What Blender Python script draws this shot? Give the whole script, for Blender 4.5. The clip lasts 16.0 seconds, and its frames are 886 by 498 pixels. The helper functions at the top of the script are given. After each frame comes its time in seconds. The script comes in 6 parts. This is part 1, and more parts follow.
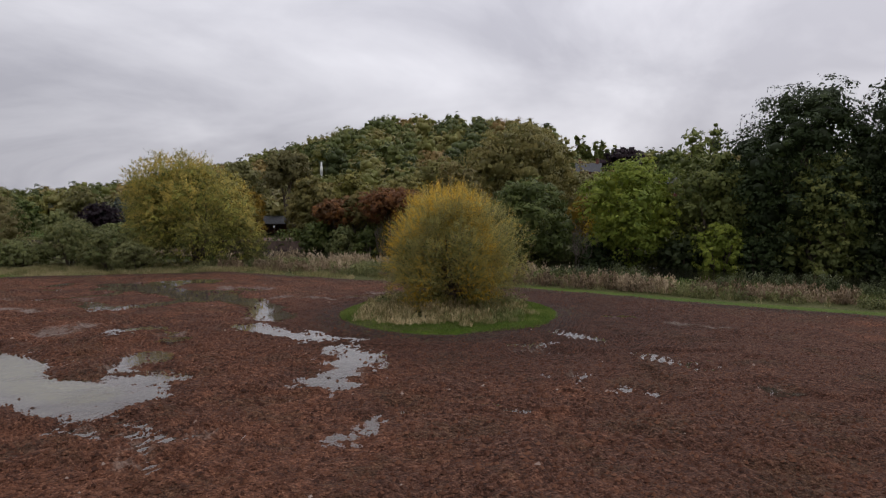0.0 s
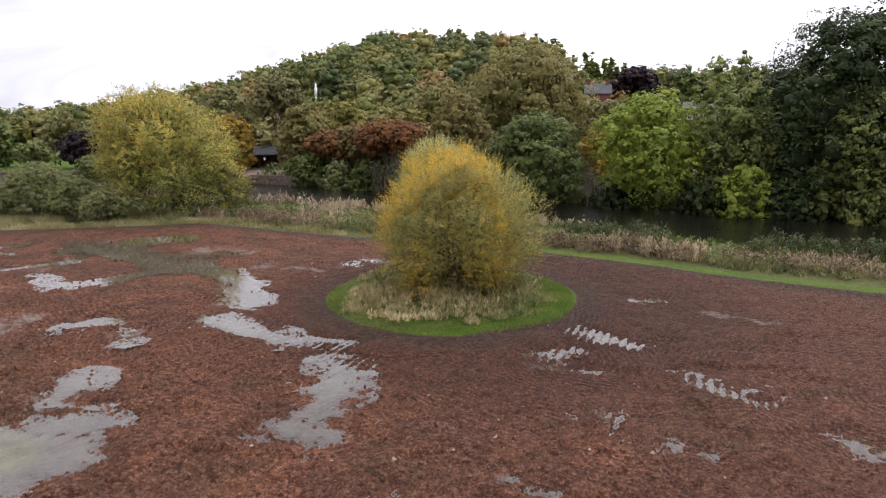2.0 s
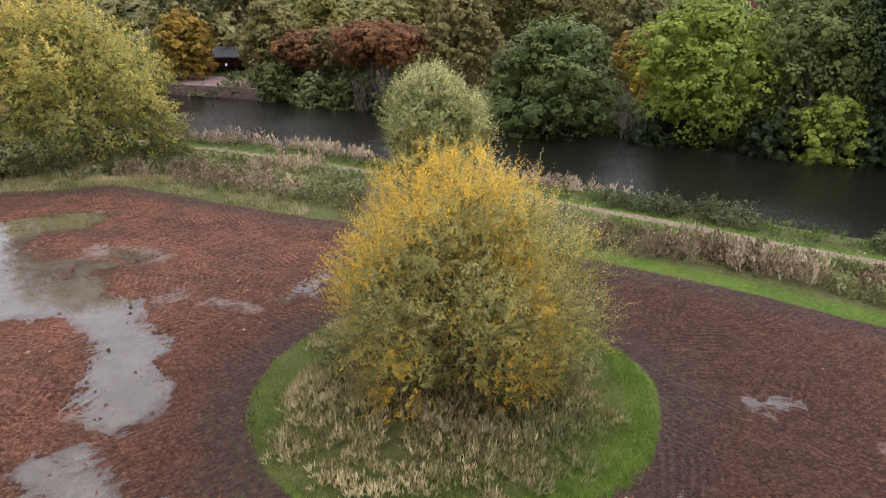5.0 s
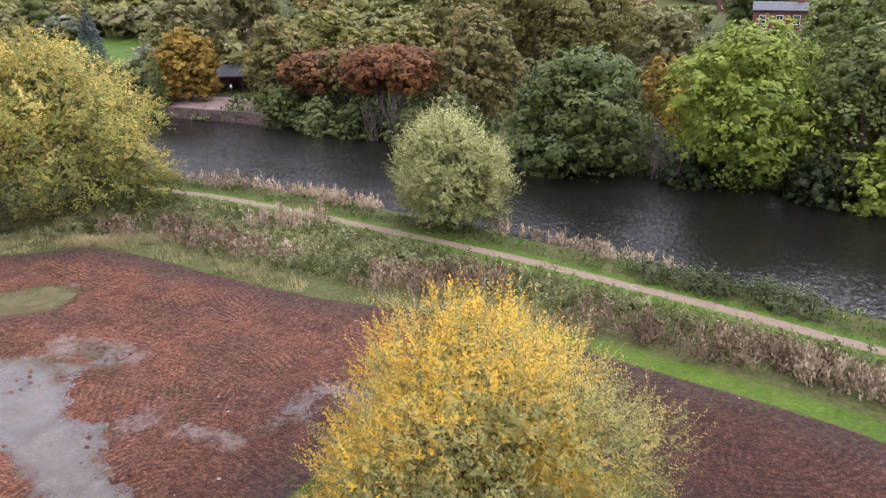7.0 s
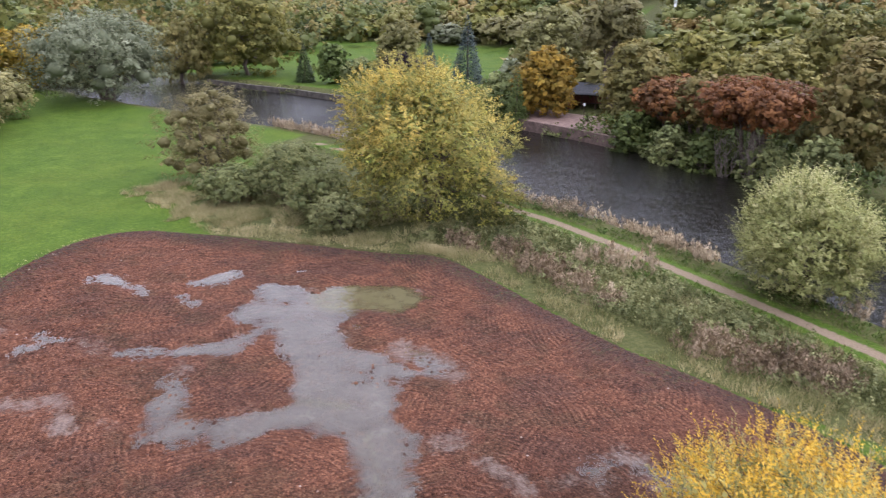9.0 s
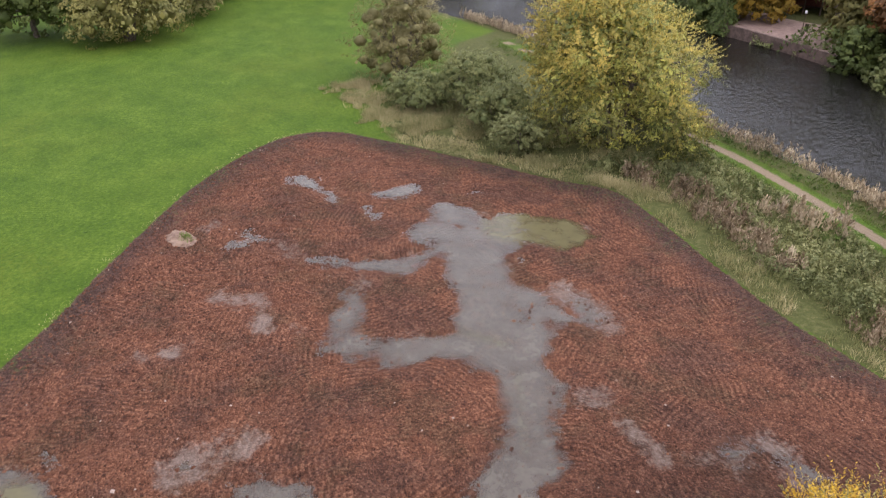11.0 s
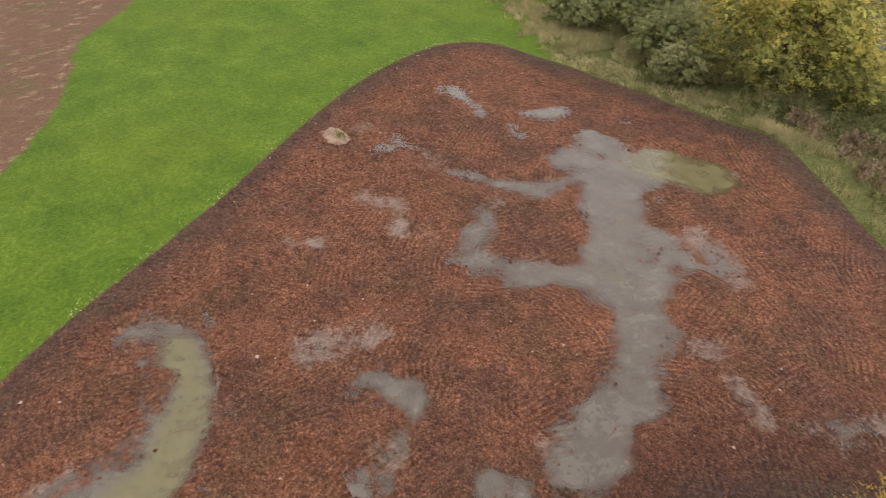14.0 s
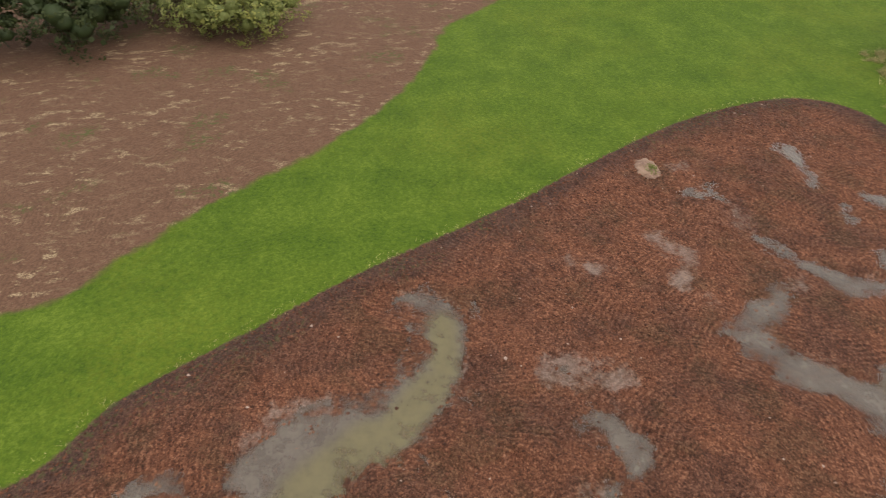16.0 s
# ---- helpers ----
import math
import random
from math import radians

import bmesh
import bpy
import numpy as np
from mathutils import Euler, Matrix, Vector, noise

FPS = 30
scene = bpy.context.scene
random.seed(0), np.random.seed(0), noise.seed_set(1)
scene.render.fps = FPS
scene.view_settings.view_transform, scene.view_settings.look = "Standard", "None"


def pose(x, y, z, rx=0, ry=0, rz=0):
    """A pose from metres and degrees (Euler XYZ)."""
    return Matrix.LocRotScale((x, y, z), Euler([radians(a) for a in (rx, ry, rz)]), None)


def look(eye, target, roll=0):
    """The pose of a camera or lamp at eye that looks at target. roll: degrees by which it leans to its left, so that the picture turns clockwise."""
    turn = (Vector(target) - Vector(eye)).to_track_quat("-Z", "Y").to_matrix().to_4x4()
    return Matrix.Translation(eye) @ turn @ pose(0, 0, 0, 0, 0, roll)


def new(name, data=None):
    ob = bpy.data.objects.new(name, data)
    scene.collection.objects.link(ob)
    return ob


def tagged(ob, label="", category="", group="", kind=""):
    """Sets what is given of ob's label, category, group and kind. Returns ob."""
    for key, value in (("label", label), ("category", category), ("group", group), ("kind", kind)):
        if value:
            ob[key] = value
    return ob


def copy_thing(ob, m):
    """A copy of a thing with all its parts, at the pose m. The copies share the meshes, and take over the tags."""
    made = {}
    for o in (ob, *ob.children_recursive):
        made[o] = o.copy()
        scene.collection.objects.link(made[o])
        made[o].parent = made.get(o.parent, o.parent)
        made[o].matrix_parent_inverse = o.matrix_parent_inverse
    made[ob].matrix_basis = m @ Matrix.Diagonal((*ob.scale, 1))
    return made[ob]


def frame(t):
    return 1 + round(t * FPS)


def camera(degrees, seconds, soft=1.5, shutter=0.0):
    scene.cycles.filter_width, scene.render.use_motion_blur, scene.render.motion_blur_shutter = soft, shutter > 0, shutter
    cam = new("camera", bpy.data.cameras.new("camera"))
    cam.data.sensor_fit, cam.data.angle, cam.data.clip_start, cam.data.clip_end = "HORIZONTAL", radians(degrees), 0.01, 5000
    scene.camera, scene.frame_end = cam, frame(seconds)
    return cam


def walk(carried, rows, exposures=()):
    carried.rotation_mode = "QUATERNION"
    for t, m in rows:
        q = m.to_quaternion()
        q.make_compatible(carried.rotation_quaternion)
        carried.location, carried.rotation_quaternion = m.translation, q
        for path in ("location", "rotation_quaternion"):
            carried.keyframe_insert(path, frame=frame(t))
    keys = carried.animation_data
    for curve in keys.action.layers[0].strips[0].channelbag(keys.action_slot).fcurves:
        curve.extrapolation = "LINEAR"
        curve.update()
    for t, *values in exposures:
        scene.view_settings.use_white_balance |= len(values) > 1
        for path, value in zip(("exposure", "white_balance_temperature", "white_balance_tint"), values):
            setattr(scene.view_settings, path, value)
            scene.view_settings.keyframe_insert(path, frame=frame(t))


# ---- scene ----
# ---- camera and its flight ----
cam = camera(63.64, 16.0, soft=1.15, shutter=0.25)
ROWS = [
    (0.0, 1.096, -2.143, 8.294, 1.699, -4.070, -0.057),
    (0.5, 1.049, -0.567, 8.943, 1.802, -7.917, -0.074),
    (1.0, 1.003, 1.161, 9.620, 1.825, -10.959, -0.122),
    (1.5, 0.881, 3.056, 10.484, 1.753, -10.969, -0.043),
    (2.0, 0.809, 5.345, 11.403, 1.772, -10.965, -0.037),
    (2.5, 0.742, 7.969, 12.430, 1.765, -11.065, -0.051),
    (3.0, 0.627, 10.981, 13.505, 1.698, -12.287, -0.046),
    (3.5, 0.452, 14.081, 14.253, 1.620, -15.199, -0.022),
    (3.7, 0.374, 15.330, 14.386, 1.586, -16.414, -0.000),
    (4.2, 0.256, 18.772, 14.600, 1.548, -18.786, 0.023),
    (4.7, 0.220, 22.488, 14.700, 1.557, -20.170, 0.034),
    (5.3, 0.201, 26.476, 14.860, 1.554, -20.883, 0.044),
    (5.8, 0.134, 28.709, 15.161, 1.478, -20.982, 0.063),
    (6.0, 0.105, 29.401, 15.615, 1.411, -20.992, 0.127),
    (6.5, -0.023, 30.838, 16.758, 1.296, -20.936, 0.099),
    (7.0, -0.145, 31.714, 17.533, 2.706, -20.894, 0.029),
    (7.5, -0.335, 32.158, 18.019, 8.865, -20.794, 0.073),
    (8.0, -0.462, 32.436, 18.471, 15.944, -20.719, 0.113),
    (8.5, -0.503, 32.445, 19.142, 23.012, -20.679, 0.134),
    (9.0, -0.558, 32.505, 19.891, 30.051, -20.626, 0.122),
    (9.5, -0.582, 32.552, 20.950, 35.968, -20.560, 0.120),
    (10.0, -0.628, 32.608, 21.940, 39.763, -22.283, 0.049),
    (10.2, -0.665, 32.649, 22.399, 41.217, -23.853, 0.006),
    (10.7, -0.676, 32.829, 23.432, 44.178, -28.083, -0.133),
    (11.2, -0.567, 33.083, 24.223, 45.960, -32.349, -0.301),
    (11.8, -0.368, 33.307, 24.824, 46.900, -36.314, -0.459),
    (12.3, -0.219, 33.277, 25.013, 46.983, -37.651, -0.487),
    (12.5, -0.172, 33.208, 25.029, 46.925, -37.703, -0.471),
    (13.0, -0.041, 33.101, 24.983, 46.929, -38.168, -0.458),
    (13.5, -0.018, 32.887, 25.131, 51.732, -38.173, -0.178),
    (14.0, 0.057, 32.813, 25.340, 58.772, -38.094, 0.055),
    (14.5, 0.094, 32.774, 25.722, 65.780, -38.120, 0.282),
    (15.0, 0.090, 32.870, 26.078, 72.876, -38.119, 0.375),
    (15.5, 0.017, 33.018, 26.428, 80.083, -38.107, 0.214),
    (16.0, -0.009, 33.056, 26.716, 87.098, -37.982, 0.177),
]
EXPOSURES = [(0, -1.0, 6350, 12), (0.5, -0.83, 6350, 11), (1, -0.28, 6350, 11), (1.5, 0.03, 6300, 12), (2.5, 0.05, 6300, 12), (3.5, -0.05, 6250, 13), (6, 0.58, 6000, 16), (7.5, 0.66, 5750, 19), (8.5, 0.56, 5700, 18.5), (9.5, 0.48, 5850, 17),
             (10, 0.44, 5900, 15), (12.5, 0.23, 6500, 14), (14, 0.24, 6800, 10.5), (15, 0.06, 6950, 10), (16, 0.0, 7000, 10)]
walk(cam, [(t, pose(x, y, z, 90 + pitch, 0, yaw) @ pose(0, 0, 0, 0, 0, roll)) for t, x, y, z, yaw, pitch, roll in ROWS], EXPOSURES)

# ---- world and sun: a bright overcast day ----
SUN_HIGH, SUN_ROUND = radians(38), radians(35)
world = bpy.data.worlds.new("overcast_sky")
scene.world = world
world.use_nodes = True
wn, wl = world.node_tree.nodes, world.node_tree.links
wn.clear()


def wnode(kind, **values):
    n = wn.new(kind)
    for key, value in values.items():
        n.inputs[key].default_value = value
    return n


w_out, w_back, w_sky = wnode("ShaderNodeOutputWorld"), wnode("ShaderNodeBackground", Strength=0.1), wnode("ShaderNodeTexSky")
w_sky.sky_type, w_sky.sun_disc = "NISHITA", False
w_sky.sun_elevation, w_sky.sun_rotation = SUN_HIGH, SUN_ROUND
w_sky.air_density, w_sky.dust_density = 1.2, 3.0
w_co, w_sep = wnode("ShaderNodeTexCoord"), wnode("ShaderNodeSeparateXYZ")
w_lift = wn.new("ShaderNodeMath")
w_lift.operation = "ADD"
w_lift.inputs[1].default_value = 0.22
w_div = wn.new("ShaderNodeVectorMath")
w_div.operation = "DIVIDE"
w_comb = wnode("ShaderNodeCombineXYZ")
w_map = wnode("ShaderNodeMapping", Location=(1.7, 0.4, 0.0), Scale=(0.9, 0.8, 1.0))
w_big = wnode("ShaderNodeTexNoise", Scale=0.95, Detail=7.0, Roughness=0.55, Distortion=0.5)
w_ramp = wnode("ShaderNodeValToRGB")
w_ramp.color_ramp.elements[0].position, w_ramp.color_ramp.elements[0].color = 0.36, (0.605, 0.60, 0.655, 1)
w_ramp.color_ramp.elements[1].position, w_ramp.color_ramp.elements[1].color = 0.68, (1.0, 0.99, 1.03, 1)
w_gain = wn.new("ShaderNodeVectorMath")
w_gain.operation = "SCALE"
w_dot = wn.new("ShaderNodeVectorMath")
w_dot.operation = "DOT_PRODUCT"
w_dot.inputs[1].default_value = (math.sin(SUN_ROUND) * math.cos(SUN_HIGH), math.cos(SUN_ROUND) * math.cos(SUN_HIGH), math.sin(SUN_HIGH))
w_glow = wn.new("ShaderNodeMapRange")
for w_key, w_value in (("From Min", -0.4), ("From Max", 1.0), ("To Min", 0.75), ("To Max", 1.45)):
    w_glow.inputs[w_key].default_value = w_value
w_high = wn.new("ShaderNodeMapRange")  # an overcast sky is brightest overhead
for w_key, w_value in (("From Min", 0.0), ("From Max", 1.0), ("To Min", 11.6), ("To Max", 23.4)):
    w_high.inputs[w_key].default_value = w_value
w_both = wn.new("ShaderNodeMath")
w_both.operation = "MULTIPLY"
w_mix = wn.new("ShaderNodeMix")
w_mix.data_type = "RGBA"
w_mix.inputs["Factor"].default_value = 0.94
wl.new(w_co.outputs["Generated"], w_sep.inputs[0])
wl.new(w_sep.outputs["Z"], w_lift.inputs[0])
for axis in "XYZ":
    wl.new(w_lift.outputs[0], w_comb.inputs[axis])
wl.new(w_co.outputs["Generated"], w_div.inputs[0])
wl.new(w_comb.outputs[0], w_div.inputs[1])
wl.new(w_div.outputs[0], w_map.inputs["Vector"])
wl.new(w_map.outputs[0], w_big.inputs["Vector"])
wl.new(w_big.outputs[0], w_ramp.inputs[0])
wl.new(w_ramp.outputs[0], w_gain.inputs[0])
wl.new(w_co.outputs["Generated"], w_dot.inputs[0])
wl.new(w_dot.outputs["Value"], w_glow.inputs["Value"])
wl.new(w_sep.outputs["Z"], w_high.inputs["Value"])
wl.new(w_glow.outputs[0], w_both.inputs[0])
wl.new(w_high.outputs[0], w_both.inputs[1])
wl.new(w_both.outputs[0], w_gain.inputs["Scale"])
wl.new(w_sky.outputs[0], w_mix.inputs[6])
wl.new(w_gain.outputs[0], w_mix.inputs[7])
wl.new(w_mix.outputs[2], w_back.inputs["Color"])
wl.new(w_back.outputs[0], w_out.inputs["Surface"])

sun = new("sun", bpy.data.lights.new("sun", "SUN"))
sun.data.energy, sun.data.angle, sun.data.color = 0.8, radians(14), (1.0, 0.96, 0.9)
sun_way = Vector((math.sin(SUN_ROUND) * math.cos(SUN_HIGH), math.cos(SUN_ROUND) * math.cos(SUN_HIGH), math.sin(SUN_HIGH)))
sun.matrix_world = look(sun_way * 100, (0, 0, 0))


# ---- materials ----
class Nodes:
    """A small helper that builds one node material."""

    def __init__(self, name):
        self.mat = bpy.data.materials.new(name)
        self.mat.use_nodes = True
        self.tree = self.mat.node_tree
        self.tree.nodes.clear()
        self.out = self.add("ShaderNodeOutputMaterial")
        self.co = self.add("ShaderNodeTexCoord").outputs["Object"]

    def add(self, kind, **values):
        n = self.tree.nodes.new(kind)
        for key, value in values.items():
            self.put(n.inputs[key], value)
        return n

    def put(self, socket, value):
        if isinstance(value, bpy.types.NodeSocket):
            self.tree.links.new(value, socket)
        elif isinstance(value, tuple) and len(value) == 3 and socket.type == "RGBA":
            socket.default_value = (*value, 1)
        else:
            socket.default_value = value

    def math(self, kind, a, b=0.0, clamp=False):
        n = self.add("ShaderNodeMath")
        n.operation, n.use_clamp = kind, clamp
        self.put(n.inputs[0], a)
        self.put(n.inputs[1], b)
        return n.outputs[0]

    def step(self, value, low, high):
        n = self.add("ShaderNodeMapRange")
        n.interpolation_type = "SMOOTHSTEP"
        for key, v in zip(("Value", "From Min", "From Max"), (value, low, high)):
            self.put(n.inputs[key], v)
        return n.outputs[0]

    def mix(self, fac, a, b):
        n = self.add("ShaderNodeMix")
        n.data_type = "RGBA"
        self.put(n.inputs[0], fac)
        self.put(n.inputs[6], a)
        self.put(n.inputs[7], b)
        return n.outputs[2]

    def noise(self, scale, detail=4.0, rough=0.55, vector=None, distortion=0.0):
        return self.add("ShaderNodeTexNoise", Vector=vector or self.co, Scale=scale, Detail=detail, Roughness=rough, Distortion=distortion).outputs[0]

    def attr(self, name):
        n = self.add("ShaderNodeAttribute")
        n.attribute_name = name
        return n.outputs["Fac"]

    def ramp(self, fac, stops):
        n = self.add("ShaderNodeValToRGB", Fac=fac)
        e = n.color_ramp.elements
        while len(e) < len(stops):
            e.new(0.5)
        for one, (at, colour) in zip(e, stops):
            one.position, one.color = at, (*colour, 1)
        return n.outputs[0]

    def bump(self, height, strength, distance, normal=None):
        n = self.add("ShaderNodeBump", Height=height, Strength=strength, Distance=distance)
        if normal:
            self.put(n.inputs["Normal"], normal)
        return n.outputs[0]

    def surface(self, colour, rough=0.8, normal=None, **more):
        n = self.add("ShaderNodeBsdfPrincipled", **{"Base Color": colour, "Roughness": rough, **more})
        if normal:
            self.put(n.inputs["Normal"], normal)
        self.tree.links.new(n.outputs[0], self.out.inputs[0])
        return n


def leaf_material(name, stops, through_leaf=0.35, rough=0.6):
    """Leaves whose colour runs over stops by each leaf's own tint, with the light coming through."""
    n = Nodes(name)
    fac = n.math("ADD", n.attr("tint"), n.math("MULTIPLY", n.math("SUBTRACT", n.noise(0.55, 2.0), 0.5), 0.22), True)
    rnd = n.add("ShaderNodeObjectInfo").outputs["Random"]
    last = len(stops) - 1
    colour = n.ramp(fac, [(0.08 + 0.84 * i / last, c) for i, c in enumerate(stops)])
    hue = n.add("ShaderNodeHueSaturation", Color=colour, Hue=n.math("ADD", 0.49, n.math("MULTIPLY", rnd, 0.02)), Value=n.math("ADD", 0.88, n.math("MULTIPLY", rnd, 0.24)))
    body = n.surface(hue.outputs[0], rough, **{"Specular IOR Level": 0.22})
    glow = n.add("ShaderNodeBsdfTranslucent", Color=hue.outputs[0])
    both = n.add("ShaderNodeMixShader", Fac=through_leaf)
    n.tree.links.new(body.outputs[0], both.inputs[1])
    n.tree.links.new(glow.outputs[0], both.inputs[2])
    n.tree.links.new(both.outputs[0], n.out.inputs[0])
    return n.mat


def plain_material(name, a, b, scale=3.0, rough=0.8, bump=0.3, metal=0.0):
    """Two shades of one surface at two scales, with fine relief."""
    n = Nodes(name)
    fine = n.noise(scale * 6, 5.0)
    fac = n.math("ADD", n.math("MULTIPLY", n.noise(scale, 5.0), 0.7), n.math("MULTIPLY", fine, 0.3))
    n.surface(n.mix(n.step(fac, 0.35, 0.65), a, b), rough, n.bump(fine, bump, 0.02), Metallic=metal)
    return n.mat


def ground_material():
    n = Nodes("soil_and_grass")
    sd, path, bare, rough, wet = (n.attr(k) for k in ("soil_in", "path_off", "bare_in", "rough_in", "silt"))
    big, mid, small, fine = n.noise(0.09, 4.0), n.noise(0.55, 5.0, 0.6), n.noise(3.2, 5.0, 0.65), n.noise(11.0, 4.0, 0.75)
    # turned red-brown soil
    clod = n.add("ShaderNodeTexVoronoi", Vector=n.co, Scale=5.5).outputs["Distance"]
    # patches of tread marks, each with its own direction
    patch = n.add("ShaderNodeTexVoronoi", Vector=n.add("ShaderNodeVectorMath").outputs[0], Scale=0.16)
    spread = patch.inputs["Vector"].links[0].from_node
    spread.operation = "MULTIPLY_ADD"
    for socket, value in zip(spread.inputs, (n.add("ShaderNodeTexNoise", Vector=n.co, Scale=0.3, Detail=3.0).outputs["Color"], (4.0, 4.0, 0.0), n.co)):
        n.put(socket, value)
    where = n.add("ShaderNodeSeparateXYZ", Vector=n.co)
    middle = n.add("ShaderNodeVectorMath")  # tracks curve round a point of their own in each patch
    middle.operation = "MULTIPLY_ADD"
    for socket, value in zip(middle.inputs, (patch.outputs["Color"], (26.0, 26.0, 0.0), patch.outputs["Position"])):
        n.put(socket, value)
    arc = n.add("ShaderNodeVectorMath")
    arc.operation = "DISTANCE"
    n.put(arc.inputs[0], n.add("ShaderNodeVectorMath", Vector=n.co).outputs[0])
    flatten = arc.inputs[0].links[0].from_node
    flatten.operation = "MULTIPLY_ADD"
    n.put(flatten.inputs[1], (1.0, 1.0, 0.0))
    n.put(flatten.inputs[2], (13.0, 13.0, 0.0))
    n.put(arc.inputs[1], middle.outputs[0])
    ridge = n.math("SINE", n.math("ADD", n.math("MULTIPLY", arc.outputs["Value"], 21.0), n.math("ADD", n.math("MULTIPLY", mid, 5.0), n.math("MULTIPLY", small, 3.4))))
    pressed = n.math("MULTIPLY", n.step(n.noise(0.33, 4.0, 0.6), 0.43, 0.60), n.step(small, 0.30, 0.54))
    lines = n.math("MULTIPLY", n.math("MULTIPLY", ridge, 0.5), pressed)
    crumb = n.add("ShaderNodeTexVoronoi", Vector=n.co, Scale=11.0)
    grit = n.add("ShaderNodeSeparateColor", Color=crumb.outputs["Color"]).outputs[0]
    # soil tone from the relief's own noise: hollows get crevice shade in the colour
    shade = n.math("ADD", n.math("ADD", n.math("MULTIPLY", small, 0.42), n.math("SUBTRACT", n.math("MULTIPLY", fine, 0.74), 0.08)), n.math("MULTIPLY", n.step(grit, 0.80, 0.95), n.math("MULTIPLY", n.step(crumb.outputs["Distance"], 0.5, 0.2), 0.14)))
    shade = n.math("ADD", shade, n.math("MULTIPLY", n.math("SUBTRACT", grit, 0.5), 0.15))
    # tread troughs are coloured darker, painting the shading their relief lacks
    shade = n.math("ADD", n.math("ADD", shade, n.math("MULTIPLY", lines, 0.12)), n.math("MULTIPLY", n.math("SUBTRACT", n.noise(0.9, 5.0, 0.7, distortion=0.6), 0.5), 0.2))
    soil = n.ramp(shade, [(0.30, (0.030, 0.0120, 0.0072)), (0.43, (0.102, 0.0400, 0.0220)), (0.56, (0.182, 0.0755, 0.0415)), (0.70, (0.325, 0.155, 0.090))])
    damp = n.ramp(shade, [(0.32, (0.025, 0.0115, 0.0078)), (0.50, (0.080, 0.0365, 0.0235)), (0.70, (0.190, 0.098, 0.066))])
    olive = n.ramp(shade, [(0.32, (0.024, 0.0135, 0.0066)), (0.50, (0.070, 0.0380, 0.0195)), (0.70, (0.160, 0.098, 0.055))])
    swept = n.add("ShaderNodeVectorMath")
    swept.operation = "MULTIPLY_ADD"
    for socket, value in zip(swept.inputs, (n.add("ShaderNodeTexNoise", Vector=n.co, Scale=1.1, Detail=4.0).outputs["Color"], (1.6, 1.6, 0.0), n.co)):
        n.put(socket, value)
    patchy = n.noise(0.26, 4.0, 0.62, swept.outputs[0])
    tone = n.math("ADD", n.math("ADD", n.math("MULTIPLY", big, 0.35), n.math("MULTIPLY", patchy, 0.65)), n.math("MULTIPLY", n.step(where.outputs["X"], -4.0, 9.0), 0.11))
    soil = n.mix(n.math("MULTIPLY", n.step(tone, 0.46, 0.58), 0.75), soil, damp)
    away_co = n.add("ShaderNodeMapping", Vector=swept.outputs[0], Location=(37.0, 11.0, 0.0)).outputs[0]
    soil = n.mix(n.math("MULTIPLY", n.step(n.noise(0.3, 4.0, 0.62, away_co), 0.50, 0.62), 0.55), soil, olive)
    round_island = n.add("ShaderNodeVectorMath")
    round_island.operation = "DISTANCE"
    n.put(round_island.inputs[0], n.co)
    n.put(round_island.inputs[1], (2.5, 47.5, 0.0))
    tracked = n.step(n.math("ADD", round_island.outputs["Value"], n.math("MULTIPLY", patchy, 10.0)), 25.0, 15.0)
    sodden = n.ramp(shade, [(0.32, (0.018, 0.0080, 0.0055)), (0.50, (0.048, 0.0205, 0.0135)), (0.70, (0.100, 0.047, 0.031))])
    soil = n.mix(n.math("MULTIPLY", tracked, 0.72), soil, sodden)
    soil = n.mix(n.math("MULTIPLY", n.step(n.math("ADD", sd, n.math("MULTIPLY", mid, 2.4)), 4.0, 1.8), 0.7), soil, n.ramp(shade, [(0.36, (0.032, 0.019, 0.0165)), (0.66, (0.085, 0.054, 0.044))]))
    silt = n.ramp(n.math("ADD", n.math("MULTIPLY", shade, 0.5), n.math("MULTIPLY", mid, 0.5)), [(0.38, (0.070, 0.044, 0.033)), (0.5, (0.120, 0.084, 0.066)), (0.62, (0.180, 0.136, 0.110))])
    muddy = n.math("MULTIPLY", n.step(n.math("ADD", wet, n.math("MULTIPLY", n.math("SUBTRACT", n.math("ADD", n.math("MULTIPLY", small, 0.45), n.math("MULTIPLY", mid, 0.55)), 0.5), 3.6)), 0.45, 1.15), 0.8)
    soil = n.mix(muddy, soil, silt)
    weed = n.math("MULTIPLY", n.math("MULTIPLY", n.step(sd, 3.2, 0.4), n.step(small, 0.5, 0.64)), n.step(big, 0.44, 0.56))
    soil = n.mix(n.math("MULTIPLY", weed, 0.65), soil, (0.055, 0.075, 0.022))
    # mown grass
    grass = n.ramp(n.math("ADD", n.math("MULTIPLY", n.noise(0.3, 5.0, 0.6), 0.25), n.math("MULTIPLY", n.noise(4.0, 6.0, 0.9), 0.75)), [(0.34, (0.015, 0.039, 0.0022)), (0.5, (0.053, 0.094, 0.0055)), (0.66, (0.124, 0.168, 0.020))])
    grass = n.mix(n.math("MULTIPLY", n.math("MULTIPLY", n.step(big, 0.45, 0.7), n.step(small, 0.35, 0.65)), 0.6), grass, (0.093, 0.116, 0.009))
    # unmown edge: straw, litter and green mixed
    litter = n.ramp(n.math("ADD", n.math("MULTIPLY", small, 0.6), n.math("MULTIPLY", fine, 0.4)), [(0.32, (0.031, 0.034, 0.009)), (0.5, (0.067, 0.071, 0.019)), (0.68, (0.130, 0.118, 0.048))])
